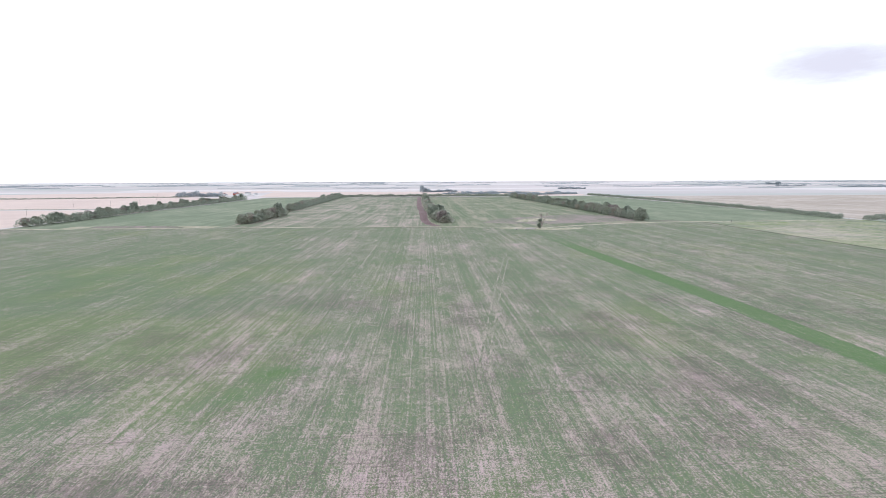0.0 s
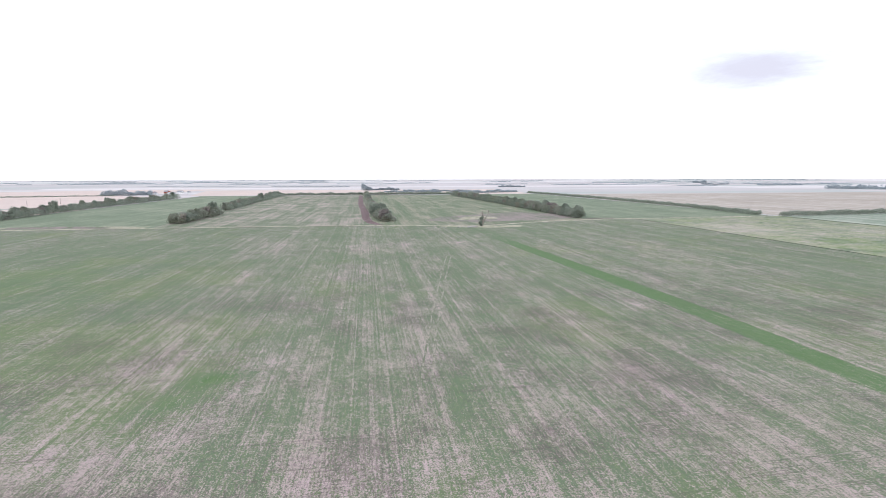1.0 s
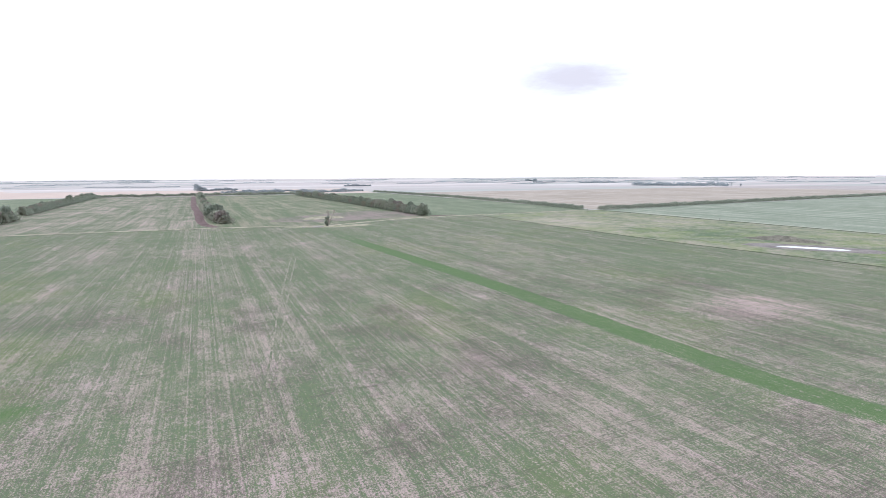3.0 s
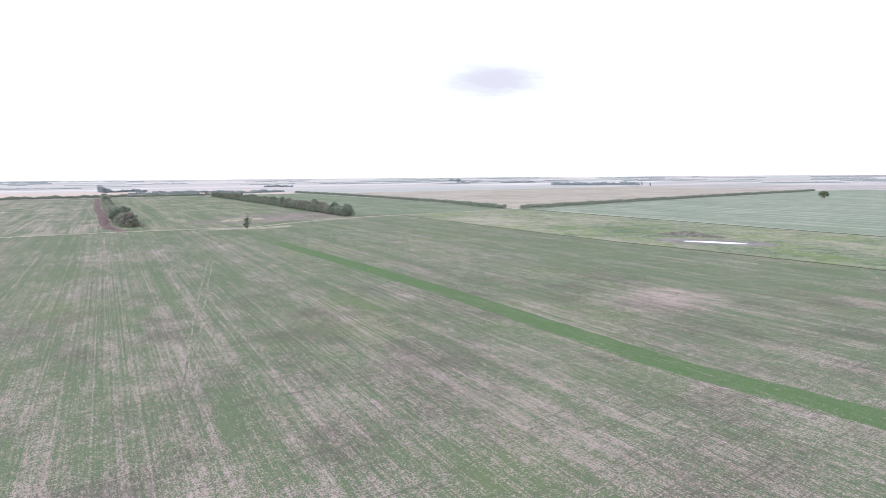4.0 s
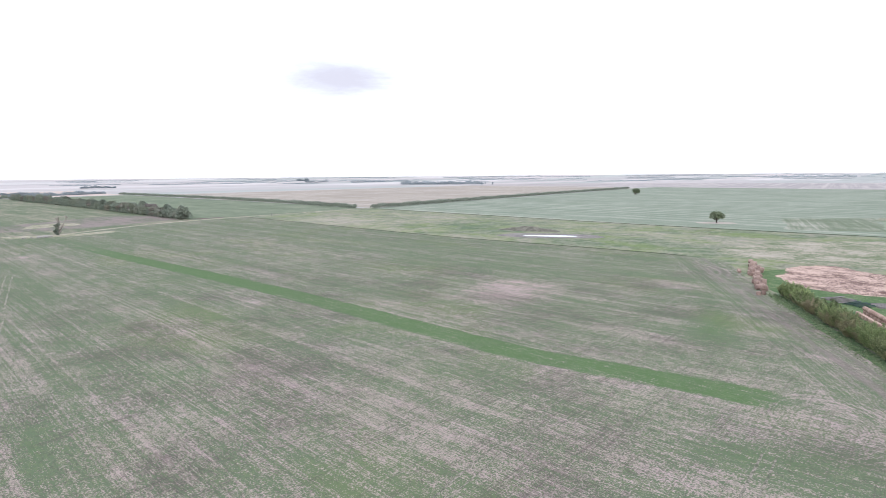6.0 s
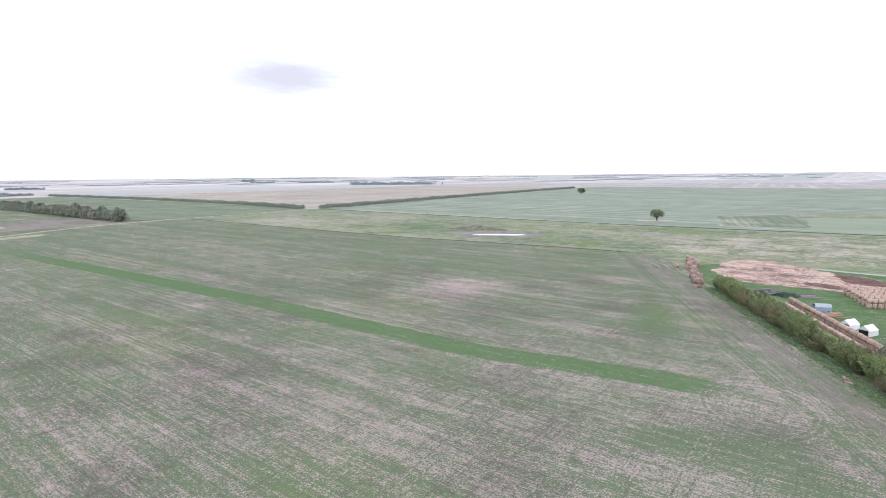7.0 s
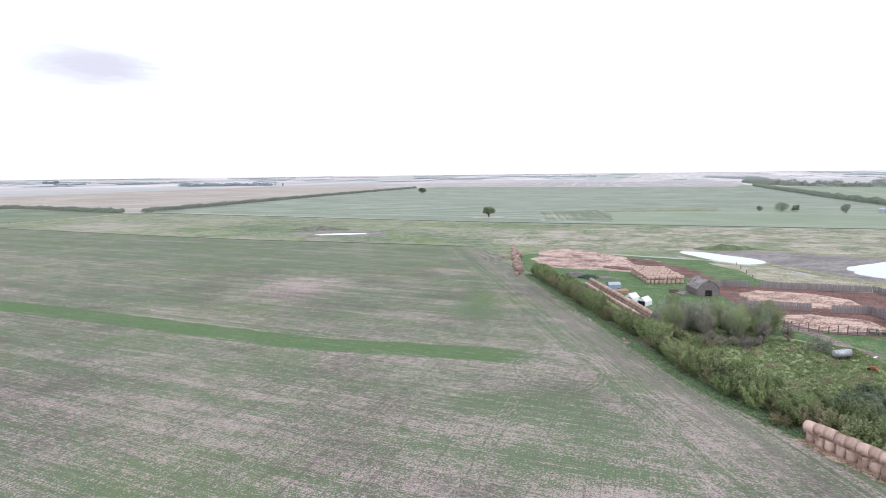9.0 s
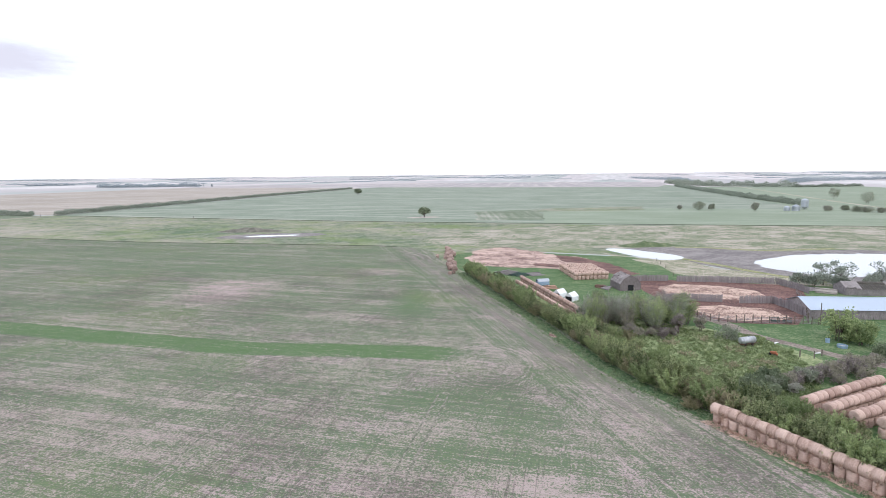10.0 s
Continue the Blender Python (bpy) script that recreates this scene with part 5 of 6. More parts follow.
def loose_hay(x, y, turn, length, side, label, seed):
    """Strands that hang from the seams of a stacked row and stick up along its top."""
    rg = np.random.default_rng(seed)
    ax, ay = math.cos(radians(turn)), math.sin(radians(turn))
    nx, ny = -ay * side, ax * side
    knots = 46
    at, low = rg.uniform(-0.6, length, knots), rg.uniform(0.7, 1.9, knots)
    k = rg.integers(0, knots, 2600)
    u, z = at[k] + rg.normal(0, 0.13, 2600), rg.uniform(0, 1, 2600)
    z = low[k] + (2.5 - low[k]) * z
    off = 0.86 + 0.1 * np.clip((z - 1.7) / 0.8, 0, 1) + rg.normal(0, 0.04, 2600)
    hang = np.stack([x + ax * u + nx * off, y + ay * u + ny * off, z], 1)
    u, d = rg.uniform(-0.7, length, 3000), np.abs(rg.normal(0, 0.5, 3000))
    foot = np.stack([x + ax * u + nx * (0.8 + d), y + ay * u + ny * (0.8 + d), 0.1 + rg.uniform(0, 0.16, 3000)], 1)
    c = np.concatenate([hang, foot])
    size = np.concatenate([rg.uniform(0.045, 0.09, 2600), rg.uniform(0.06, 0.12, 3000)])
    ob = new("loose_hay", quads_mesh("loose_hay", c, size, MAT["hay_blades"], rg, 0.7, 4.5))
    return tagged(ob, label, "hay", kind="stuff")


loose_hay(97.2, -24.8, -137.2, 36.0, -1, "loose hay hanging from the stacked row", 5)
for k in range(58):
    u = (k + 0.5) / 58
    x, y = 230 + 66 * u + rb.normal(0, 0.3), 58.0 + 20.5 * u + rb.normal(0, 1.0)
    bale(pose(x, y, 0.74 + (k % 5 == 0) * 1.1, rb.choice((0, 90)) + rb.normal(0, 9), rb.normal(0, 9), rb.uniform(0, 360)) @ Matrix.Scale(1.3, 4), "slumped old round bale in a loose row", "old bales", OLD, "old_bale")
for x, y in ((268, 76), (270.5, 77), (223, 57), (225.5, 56)):
    bale(pose(x, y, 0.55, rb.normal(0, 9), rb.normal(0, 9), rb.uniform(0, 360)), "slumped old round bale lying apart", "old bales", OLD, "old_bale")


# ---------------------------------------------------------------- buildings
def white_shelter(x, y, turn):
    """A small white gabled shelter, its open front filled by a black shade panel."""
    root = thing("calf_shelter", (x, y, 0.036), turn, "small white gabled livestock shelter, black shade panel in its open front", "shelter", "white shelters")
    w, l, e, r = 1.85, 2.4, 1.8, 3.3
    for s in (-1, 1):
        bm = bmesh.new()
        slab(bm, [(s * w, -l, 0), (s * w, l, 0), (s * w * 0.92, l, e), (s * w * 0.92, -l, e)], 0.06)
        part("side_wall", bm, MAT["white"], root)
        bm = bmesh.new()
        slab(bm, [(s * w * 1.0, -l - 0.12, e - 0.06), (s * w * 1.0, l + 0.12, e - 0.06), (0, l + 0.12, r), (0, -l - 0.12, r)], 0.06)
        part("roof_panel", bm, MAT["white"], root)
    bm = bmesh.new()
    slab(bm, [(-w, l, 0), (w, l, 0), (w * 0.92, l, e), (0, l, r - 0.08), (-w * 0.92, l, e)], 0.06)
    part("back_wall", bm, MAT["white"], root)
    bm = bmesh.new()
    for s in (-1, 1):
        slab(bm, [(s * w, -l, 0), (s * w * 0.76, -l, 0), (s * w * 0.76, -l, e * 1.05), (s * w * 0.92, -l, e)], 0.06)
    slab(bm, [(-w * 0.92, -l, e), (-w * 0.76, -l, e * 1.05), (w * 0.76, -l, e * 1.05), (w * 0.92, -l, e), (0, -l, r - 0.08)], 0.06)
    part("front_wall", bm, MAT["white"], root)
    # Black panel just behind the front imitates the shade within.
    part("doorway", box(bmesh.new(), (0, -l + 0.2, 0.88), (w * 1.56, 0.1, 1.75)), MAT["black"], root, "black panel standing in for the shade inside")
    return root


white_shelter(185.4, 4.4, -116).scale = (0.84, 0.84, 0.82)
white_shelter(189.6, 8.6, -120).scale = (0.84, 0.84, 0.82)


def board_row(p, q, height, root, shared, seed=0, width=0.2):
    """Upright boards side by side, each an object, uneven at the top."""
    rg = np.random.default_rng(seed + 400)
    n = max(1, int(math.dist(p, q) / width))
    a = math.degrees(math.atan2(q[1] - p[1], q[0] - p[0]))
    for k in range(n):
        f = (k + 0.5) / n
        ob = new("board", shared[rg.integers(len(shared))])
        ob.matrix_basis = pose(p[0] + (q[0] - p[0]) * f, p[1] + (q[1] - p[1]) * f, 0.03, rg.normal(0, 1.5), rg.normal(0, 1.5), a + rg.normal(0, 2)) @ Matrix.Diagonal((1, 1, height * (1 + rg.normal(0, 0.05)), 1))
        ob.parent = root


def boards(bm, p, q, height, z=0.03, width=0.2, lean=0.02, thick=0.03, gap=0.03, seed=0):
    """Upright boards side by side, uneven at the top."""
    rg = np.random.default_rng(seed + 400)
    p, q = Vector((*p, 0)), Vector((*q, 0))
    n = max(1, int((q - p).length / width))
    a = math.degrees(math.atan2(q.y - p.y, q.x - p.x))
    for k in range(n):
        c = p.lerp(q, (k + 0.5) / n)
        h = height * (1 + rg.normal(0, 0.045))
        box(bm, (c.x, c.y, z + h / 2), (width - gap, thick, h), (rg.normal(0, 1.5), rg.normal(0, 1.5), a + rg.normal(0, 2)))
    return bm


BOARDS = [mesh_of(box(bmesh.new(), (0, 0, 0.5), (w, 0.03, 1.0)), "board", MAT["boards"]) for w in (0.18, 0.19, 0.195, 0.2)]


def board_fence(line, height, label, seed=0, post_gap=3.0):
    """A windbreak fence: posts, two rails, and upright boards panel by panel."""
    root = thing("board_fence", (0, 0, 0), 0, label, "fence", "corral fences")
    k = 0
    for a, b in zip(line, line[1:]):
        run = math.dist(a, b)
        n = max(1, round(run / post_gap))
        for i in range(n):
            s = (a[0] + (b[0] - a[0]) * i / n, a[1] + (b[1] - a[1]) * i / n)
            e = (a[0] + (b[0] - a[0]) * (i + 1) / n, a[1] + (b[1] - a[1]) * (i + 1) / n)
            k += 1
            board_row(s, e, height, root, BOARDS, seed * 50 + k)
            part("post", tube(bmesh.new(), (*s, 0), (s[0], s[1], height * 1.06), 0.09, 0.08, 6), MAT["boards"], root)
            bm = bmesh.new()
            for z in (0.5, height * 0.8):
                tube(bm, (s[0] + 0.08, s[1], z), (e[0] + 0.08, e[1], z), 0.05, 0.05, 5)
            part("rail", bm, MAT["boards"], root)
    return root


def rail_fence(line, label, height=1.7, rails=4, post_gap=2.6, seed=0):
    rg = np.random.default_rng(seed + 70)
    root = thing("rail_fence", (0, 0, 0), 0, label, "fence", "corral fences")
    spots_ = line_of(line, post_gap) + [(*line[-1], 0)]
    for i, (x, y, _) in enumerate(spots_):
        h = height * (1.15 + rg.uniform(-0.1, 0.35))
        part("post", tube(bmesh.new(), (x, y, 0), (x + rg.normal(0, 0.05), y + rg.normal(0, 0.05), h), 0.14, 0.12, 6), MAT["bark"], root)
        if i + 1 < len(spots_):
            bx, by, _ = spots_[i + 1]
            bm = bmesh.new()
            for r in range(rails):
                z = 0.3 + (height - 0.35) * r / (rails - 1)
                tube(bm, (x, y, z + rg.normal(0, 0.04)), (bx, by, z + rg.normal(0, 0.04)), 0.055, 0.05, 5)
            part("rail", bm, MAT["boards"], root)
    return root


WB = "weathered grey upright-board windbreak fence"
board_fence([(222, -16.5), (226, -21), (227.5, -30)], 2.4, WB + " behind the old barn", 1)
board_fence([(227.2, -33), (229, -45), (229.6, -57), (231, -68)], 2.4, WB + " round the upper corral", 2)
board_fence([(230.8, -68.2), (221, -72.5), (214, -74)], 2.4, WB + " at the upper corral corner", 5)
board_fence([(191, -25), (193, -31), (193.5, -43)], 2.5, WB + " between the pens", 3)
board_fence([(193.2, -48), (195.5, -58), (189, -60.5), (181, -62)], 2.5, WB + " between the pens", 4)
rail_fence([(177, -29.5), (172, -31.5), (168, -35), (167, -41), (168.2, -48), (169.5, -54), (170.5, -63)], "weathered grey pole corral fence", 1.8, 5, 2.2, 1)
rail_fence([(179, -62.6), (172, -61)], "weathered grey pole gate panel", 2.0, 5, 2.0, 2)
rail_fence([(214, -70), (205, -69), (193, -67)], "weathered pole fence beside the tin barn", 1.4, 3, 2.8, 3)
for x, y, h in ((138.6, -49.2, 1.7), (138.4, -52.0, 1.8), (140.6, -54.2, 1.6), (171, -63.6, 6.0), (239, -33, 1.5), (247, -33, 1.5), (258, -32, 1.5), (270, -31, 1.5), (279, -30, 1.5), (173.8, -30.6, 2.4)):
    tagged(new("fence_post", mesh_of(tube(bmesh.new(), (0, 0, 0), (0.03, 0.02, h), 0.14, 0.12, 7), "fence_post", MAT["bark"])), "weathered wooden post standing in the grass", "post", "loose posts").matrix_basis = pose(x, y, 0.03)


def tin_barn():
    """A long low barn with grey board walls and a pale blue metal roof."""
    root = thing("long_barn", (177.2, -63.2, 0.03), -79.5, "long low barn with grey board walls and pale blue metal roof", "barn")
    l, w, e, r = 46.0, 13.5, 2.7, 5.0
    for name, y in (("front_wall", 0.0), ("back_wall", w)):
        bm = bmesh.new()
        boards(bm, (0, y), (l, y), e, 0.0, 0.3, seed=7)
        part(name, bm, MAT["boards"], root, "weathered upright boards")
    for x in (0.0, l):
        bm = bmesh.new()
        slab(bm, [(x, 0.05, 0), (x, w - 0.05, 0), (x, w - 0.05, e), (x, w / 2, r - 0.1), (x, 0.05, e)], 0.08)
        part("gable_wall", bm, MAT["boards"], root)
    for s in (0, 1):
        bm = bmesh.new()
        y0, y1 = (-0.5, w / 2) if s == 0 else (w + 0.5, w / 2)
        n = 52
        for k in range(n):
            x0, x1 = -0.5 + (l + 1) * k / n, -0.5 + (l + 1) * (k + 1) / n
            slab(bm, [(x0, y0, e - 0.02), (x1 + 0.01, y0, e - 0.02), (x1 + 0.01, y1, r), (x0, y1, r)], 0.03)
            box(bm, ((x1), (y0 + y1) / 2, (e + r) / 2 + 0.02), (0.03, math.hypot(y1 - y0, r - e), 0.006), (math.degrees(math.atan2(r - e, y1 - y0)), 0, 0))
        part("roof_panel", bm, MAT["tin"], root, "pale blue ribbed roof metal")
    part("ridge_cap", box(bmesh.new(), (l / 2, w / 2, r + 0.03), (l + 1.1, 0.5, 0.06)), MAT["tin"], root)
    for x in (9.0, 24.0, 38.0):
        part("door", box(bmesh.new(), (x, -0.06, 1.05), (1.6, 0.08, 2.1)), MAT["boards"], root, "grey plank door")
    return root


tin_barn()


def old_barn():
    """A small sagging gambrel barn with bare boards and broken shingles."""
    root = thing("old_barn", (204.2, -11.4, 0.03), -69, "small sagging old barn with grey boards and broken shingles", "barn")
    w, l, e = 8.6, 9.0, 2.6
    prof = [(0, 0), (0, e), (1.5, 4.5), (w / 2, 5.9), (w - 1.5, 4.5), (w, e), (w, 0)]
    for y in (0.0, l):
        bm = bmesh.new()
        slab(bm, [(x, y, z) for x, z in prof], 0.1)
        wall = part("gable_wall", bm, MAT["old_boards"], root)
        for k in range(28):
            x = 0.15 + (w - 0.3) * k / 27
            top = np.interp(x, [0, 1.5, w / 2, w - 1.5, w], [e, 4.5, 5.9, 4.5, e]) - 0.1 - abs(r3.normal(0, 0.08))
            part("board", box(bmesh.new(), (x, y - 0.07 if y == 0 else y + 0.07, top / 2), (0.26, 0.03, top), (0, r3.normal(0, 0.6), 0)), MAT["old_boards"], wall)
    for x in (0.0, w):
        part("side_wall", boards(bmesh.new(), (x, 0), (x, l), e, 0, 0.25, seed=9), MAT["old_boards"], root)
    rg = np.random.default_rng(31)
    for (x0, z0), (x1, z1) in zip(prof[1:5], prof[2:6]):
        bm = bmesh.new()
        for row in range(5):
            for k in range(18):
                if rg.uniform() < 0.07:
                    continue
                u0, u1 = row / 5 - 0.01, (row + 1) / 5 + 0.03
                y0, y1 = -0.3 + (l + 0.6) * k / 18, -0.3 + (l + 0.6) * (k + 1) / 18
                lift = 0.06 + rg.uniform(0, 0.06)
                sagz = -0.35 * math.sin(math.pi * (k + 0.5) / 18)
                slab(bm, [(x0 + (x1 - x0) * u0, y0, z0 + (z1 - z0) * u0 + lift + sagz), (x0 + (x1 - x0) * u1, y0, z0 + (z1 - z0) * u1 + lift + sagz),
                          (x0 + (x1 - x0) * u1, y1, z0 + (z1 - z0) * u1 + lift + sagz), (x0 + (x1 - x0) * u0, y1, z0 + (z1 - z0) * u0 + lift + sagz)], 0.04)
        part("roof_slope", bm, MAT["shingle"], root, "broken weathered shingles")
    # Black slab on the closed gable wall imitates a shaded opening.
    part("doorway", box(bmesh.new(), (w * 0.52, -0.1, 1.1), (2.4, 0.1, 2.2)), MAT["black"], root, "black slab standing in for a shaded door opening")
    part("hayloft_door", box(bmesh.new(), (w * 0.5, -0.11, 4.0), (1.2, 0.08, 1.2)), MAT["old_boards"], root)
    root.scale = (0.9, 0.98, 0.96)
    return root


old_barn()


def ruined_shed():
    """A long ruined shed: board walls, bare rafters, some roof left."""
    root = thing("ruined_shed", (214.5, -85.0, 0.03), -82, "long ruined shed with bare rafters and fallen roof", "shed")
    l, w, e, r = 34.0, 8.0, 2.1, 4.0
    for y in (0.0, w):
        part("side_wall", boards(bmesh.new(), (0, y), (l, y), e, 0, 0.28, seed=12 + int(y)), MAT["boards"], root)
    for x in (0.0, l):
        bm = bmesh.new()
        slab(bm, [(x, 0, 0), (x, w, 0), (x, w, e), (x, w / 2, r), (x, 0, e)], 0.08)
        part("gable_wall", bm, MAT["boards"], root)
    for k in range(44):
        x = 0.4 + (l - 0.8) * k / 43
        bm = bmesh.new()
        tube(bm, (x, -0.3, e - 0.1), (x + r3.normal(0, 0.06), w / 2, r + r3.normal(0, 0.08)), 0.07, 0.07, 4)
        tube(bm, (x, w + 0.3, e - 0.1), (x, w / 2, r), 0.07, 0.07, 4)
        part("rafter", bm, MAT["dead"], root)
    for x0, x1, s in ((0.0, 5.0, 0), (13.5, 19.0, 0), (24.0, l, 0), (0, l, 1)):
        bm = bmesh.new()
        y0 = -0.3 if s == 0 else w + 0.3
        n = int((x1 - x0) / 0.5)
        for k in range(n):
            a, b = x0 + (x1 - x0) * k / n, x0 + (x1 - x0) * (k + 1) / n
            u = r3.uniform(0, 0.3) if s == 0 else 0
            slab(bm, [(a, y0 + (w / 2 - y0) * u, e + (r - e) * u + 0.1), (b - 0.03, y0 + (w / 2 - y0) * u, e + (r - e) * u + 0.1), (b - 0.03, w / 2, r + 0.1), (a, w / 2, r + 0.1)], 0.04)
        part("roof_boards", bm, MAT["shingle"], root)
    part("ridge_beam", tube(bmesh.new(), (0, w / 2, r - 0.1), (l, w / 2, r - 0.1), 0.09, 0.09, 5), MAT["dead"], root)
    return root


ruined_shed()


def grain_bin(x, y, radius, wall, label, legs=0.0):
    root = thing("grain_bin", (x, y, 0.03), 0, label, "grain bin", "grain bins")
    bm = bmesh.new()
    rings = 5
    for k in range(rings):
        z0, z1 = legs + wall * k / rings, legs + wall * (k + 1) / rings
        tube(bm, (0, 0, z0), (0, 0, z1 - 0.04), radius * (1 + 0.006 * (k % 2)), radius * (1 + 0.006 * (k % 2)), 20)
    part("wall", bm, MAT["galv"], root, "galvanised corrugated steel")
    part("roof", tube(bmesh.new(), (0, 0, legs + wall), (0, 0, legs + wall + radius * 0.55), radius * 1.05, 0.25, 20), MAT["galv"], root)
    part("lid", tube(bmesh.new(), (0, 0, legs + wall + radius * 0.55), (0, 0, legs + wall + radius * 0.55 + 0.3), 0.35, 0.3, 10), MAT["galv"], root)
    if legs:
        part("hopper", tube(bmesh.new(), (0, 0, 0.7), (0, 0, legs), 0.3, radius, 16), MAT["galv"], root)
        for k in range(6):
            a = k * math.pi / 3
            part("leg", tube(bmesh.new(), (math.cos(a) * radius, math.sin(a) * radius, 0), (math.cos(a) * radius, math.sin(a) * radius, legs + 0.4), 0.1, 0.1, 6), MAT["galv"], root)
    return root


grain_bin(668, -191, 2.9, 3.6, "low round galvanised grain bin with a conical roof")
grain_bin(670, -200, 3.8, 4.6, "wide round galvanised grain bin with a conical roof")
grain_bin(690, -214, 3.6, 7.5, "tall galvanised hopper grain bin on legs", 2.6)


def house(x, y, turn, w, l, e, r, wall, label):
    root = thing("farm_building", (x, y, 0.03), turn, label, "farm building", "far farmstead")
    bm = bmesh.new()
    box(bm, (0, 0, e / 2), (w, l, e))
    for s in (-1, 1):
        slab(bm, [(-w / 2, s * l / 2, e), (w / 2, s * l / 2, e), (0, s * l / 2, r)], 0.1)
    part("wall", bm, MAT[wall], root)
    bm = bmesh.new()
    for s in (-1, 1):
        slab(bm, [(s * (w / 2 + 0.4), -l / 2 - 0.4, e - 0.1), (s * (w / 2 + 0.4), l / 2 + 0.4, e - 0.1), (0, l / 2 + 0.4, r + 0.1), (0, -l / 2 - 0.4, r + 0.1)], 0.15)
    part("roof", bm, MAT["farm_roof"], root)
    for s in (-0.25, 0.25):
        part("window", box(bmesh.new(), (w * s, -l / 2 - 0.03, e * 0.55), (1.2, 0.08, 1.2)), MAT["black"], root)
    part("door", box(bmesh.new(), (0, -l / 2 - 0.04, 1.05), (1.0, 0.08, 2.1)), MAT["boards"], root)
    return root


for i, (x, y, w, l, e, r, m) in enumerate(((-600, 1712, 10, 14, 4, 7, "farm_white"), (-618, 1760, 9, 20, 4.5, 8, "farm_red"), (-588, 1790, 8, 10, 3.5, 6, "farm_white"), (-560, 1740, 9, 12, 4, 7, "farm_white"),
                                           (-612, 1845, 12, 16, 5, 9, "farm_red"), (-578, 1860, 10, 18, 5, 8, "farm_white"), (-540, 1820, 8, 8, 5, 7, "farm_white"), (-640, 1700, 7, 8, 3.5, 6, "farm_red"))):
    house(x, y, 15 * i, w, l, e, r, m, "red-painted far farm building with a grey roof" if m == "farm_red" else "white-painted far farm building with a grey roof")


# ---------------------------------------------------------------- machines, poles and clutter
def tank():
    root = thing("tank_trailer", (145.2, -39.8, 0.04), -58, "silver cylindrical tank on a low rusty trailer", "tank")
    bm = bmesh.new()
    for a, b, r0, r1 in ((-2.55, -2.35, 0.62, 0.9), (-2.35, 2.35, 0.9, 0.9), (2.35, 2.55, 0.9, 0.62)):
        tube(bm, (a, 0, 1.55), (b, 0, 1.55), r0, r1, 20)
    part("barrel", bm, MAT["silver"], root, "dull silver steel barrel", smooth=True)
    for x in (-1.6, 0.0, 1.6):
        part("band", tube(bmesh.new(), (x - 0.05, 0, 1.55), (x + 0.05, 0, 1.55), 0.92, 0.92, 20), MAT["silver"], root)
    part("hatch", tube(bmesh.new(), (0.4, 0, 2.4), (0.4, 0, 2.6), 0.3, 0.3, 12), MAT["galv"], root)
    part("frame", box(bmesh.new(), (0, 0, 0.6), (5.2, 1.2, 0.18), bevel=0.03), MAT["rust"], root, "rusty steel frame")
    for x in (-1.2, 1.2):
        for y in (-0.75, 0.75):
            wheel = part("wheel", tube(bmesh.new(), (x, y - 0.12, 0.4), (x, y + 0.12, 0.4), 0.4, 0.4, 14), MAT["rubber"], root)
            part("rim", tube(bmesh.new(), (x, y - 0.14, 0.4), (x, y + 0.14, 0.4), 0.2, 0.2, 10), MAT["rust"], wheel)
    part("hitch", tube(bmesh.new(), (2.6, 0, 0.6), (4.0, 0, 0.4), 0.07, 0.06, 6), MAT["rust"], root)
    root.scale = (0.84, 0.88, 0.9)
    return root


tank()


def orange_machine():
    root = thing("old_implement", (137.8, -43.6, 0.04), 30, "small rusty orange farm implement sunk in weeds", "implement")
    part("hood", box(bmesh.new(), (0, 0, 1.1), (1.9, 0.8, 0.7), (0, 14, 0), 0.1), MAT["orange"], root, "faded orange sheet metal")
    part("seat", box(bmesh.new(), (-1.2, 0, 1.0), (0.5, 0.6, 0.5), (0, -10, 0), 0.08), MAT["orange"], root)
    part("axle", tube(bmesh.new(), (0.5, -0.9, 0.5), (0.5, 0.9, 0.5), 0.06, 0.06, 6), MAT["rust"], root)
    for y in (-0.9, 0.9):
        part("wheel", tube(bmesh.new(), (0.5, y - 0.1, 0.48), (0.5, y + 0.1, 0.48), 0.5, 0.5, 14), MAT["rubber"], root)
    part("frame", box(bmesh.new(), (-0.3, 0, 0.6), (2.6, 0.3, 0.15)), MAT["rust"], root)
    root.scale = (0.8, 0.62, 0.8)
    return root


orange_machine()


def tub(x, y, r, h, m, label, lying=False):
    root = thing("water_tub", (x, y, 0.036), 0, label, "tub", "water tubs")
    bm = bmesh.new()
    tube(bm, (0, 0, 0), (0, 0, h), r * 0.95, r, 18, caps=False)
    tube(bm, (0, 0, 0.02), (0, 0, h), r * 0.88, r * 0.92, 18, caps=False)
    part("shell", bm, MAT[m], root, smooth=False)
    part("bottom", tube(bmesh.new(), (0, 0, 0.0), (0, 0, 0.06), r * 0.94, r * 0.94, 18), MAT[m], root)
    bm = bmesh.new()
    for k in range(18):
        a, b = 2 * math.pi * k / 18, 2 * math.pi * (k + 1) / 18
        tube(bm, (math.cos(a) * r * 0.96, math.sin(a) * r * 0.96, h), (math.cos(b) * r * 0.96, math.sin(b) * r * 0.96, h), 0.06, 0.06, 5)
    part("rim", bm, MAT[m], root)
    part("water", tube(bmesh.new(), (0, 0, h * 0.3), (0, 0, h * 0.6), r * 0.87, r * 0.87, 18), MAT["water"], root)
    return root


tub(149.0, -61.2, 1.15, 0.6, "blue", "round pale blue stock water tub on grass")
tub(152.6, -59.3, 0.5, 0.95, "blue", "small blue plastic barrel on grass")


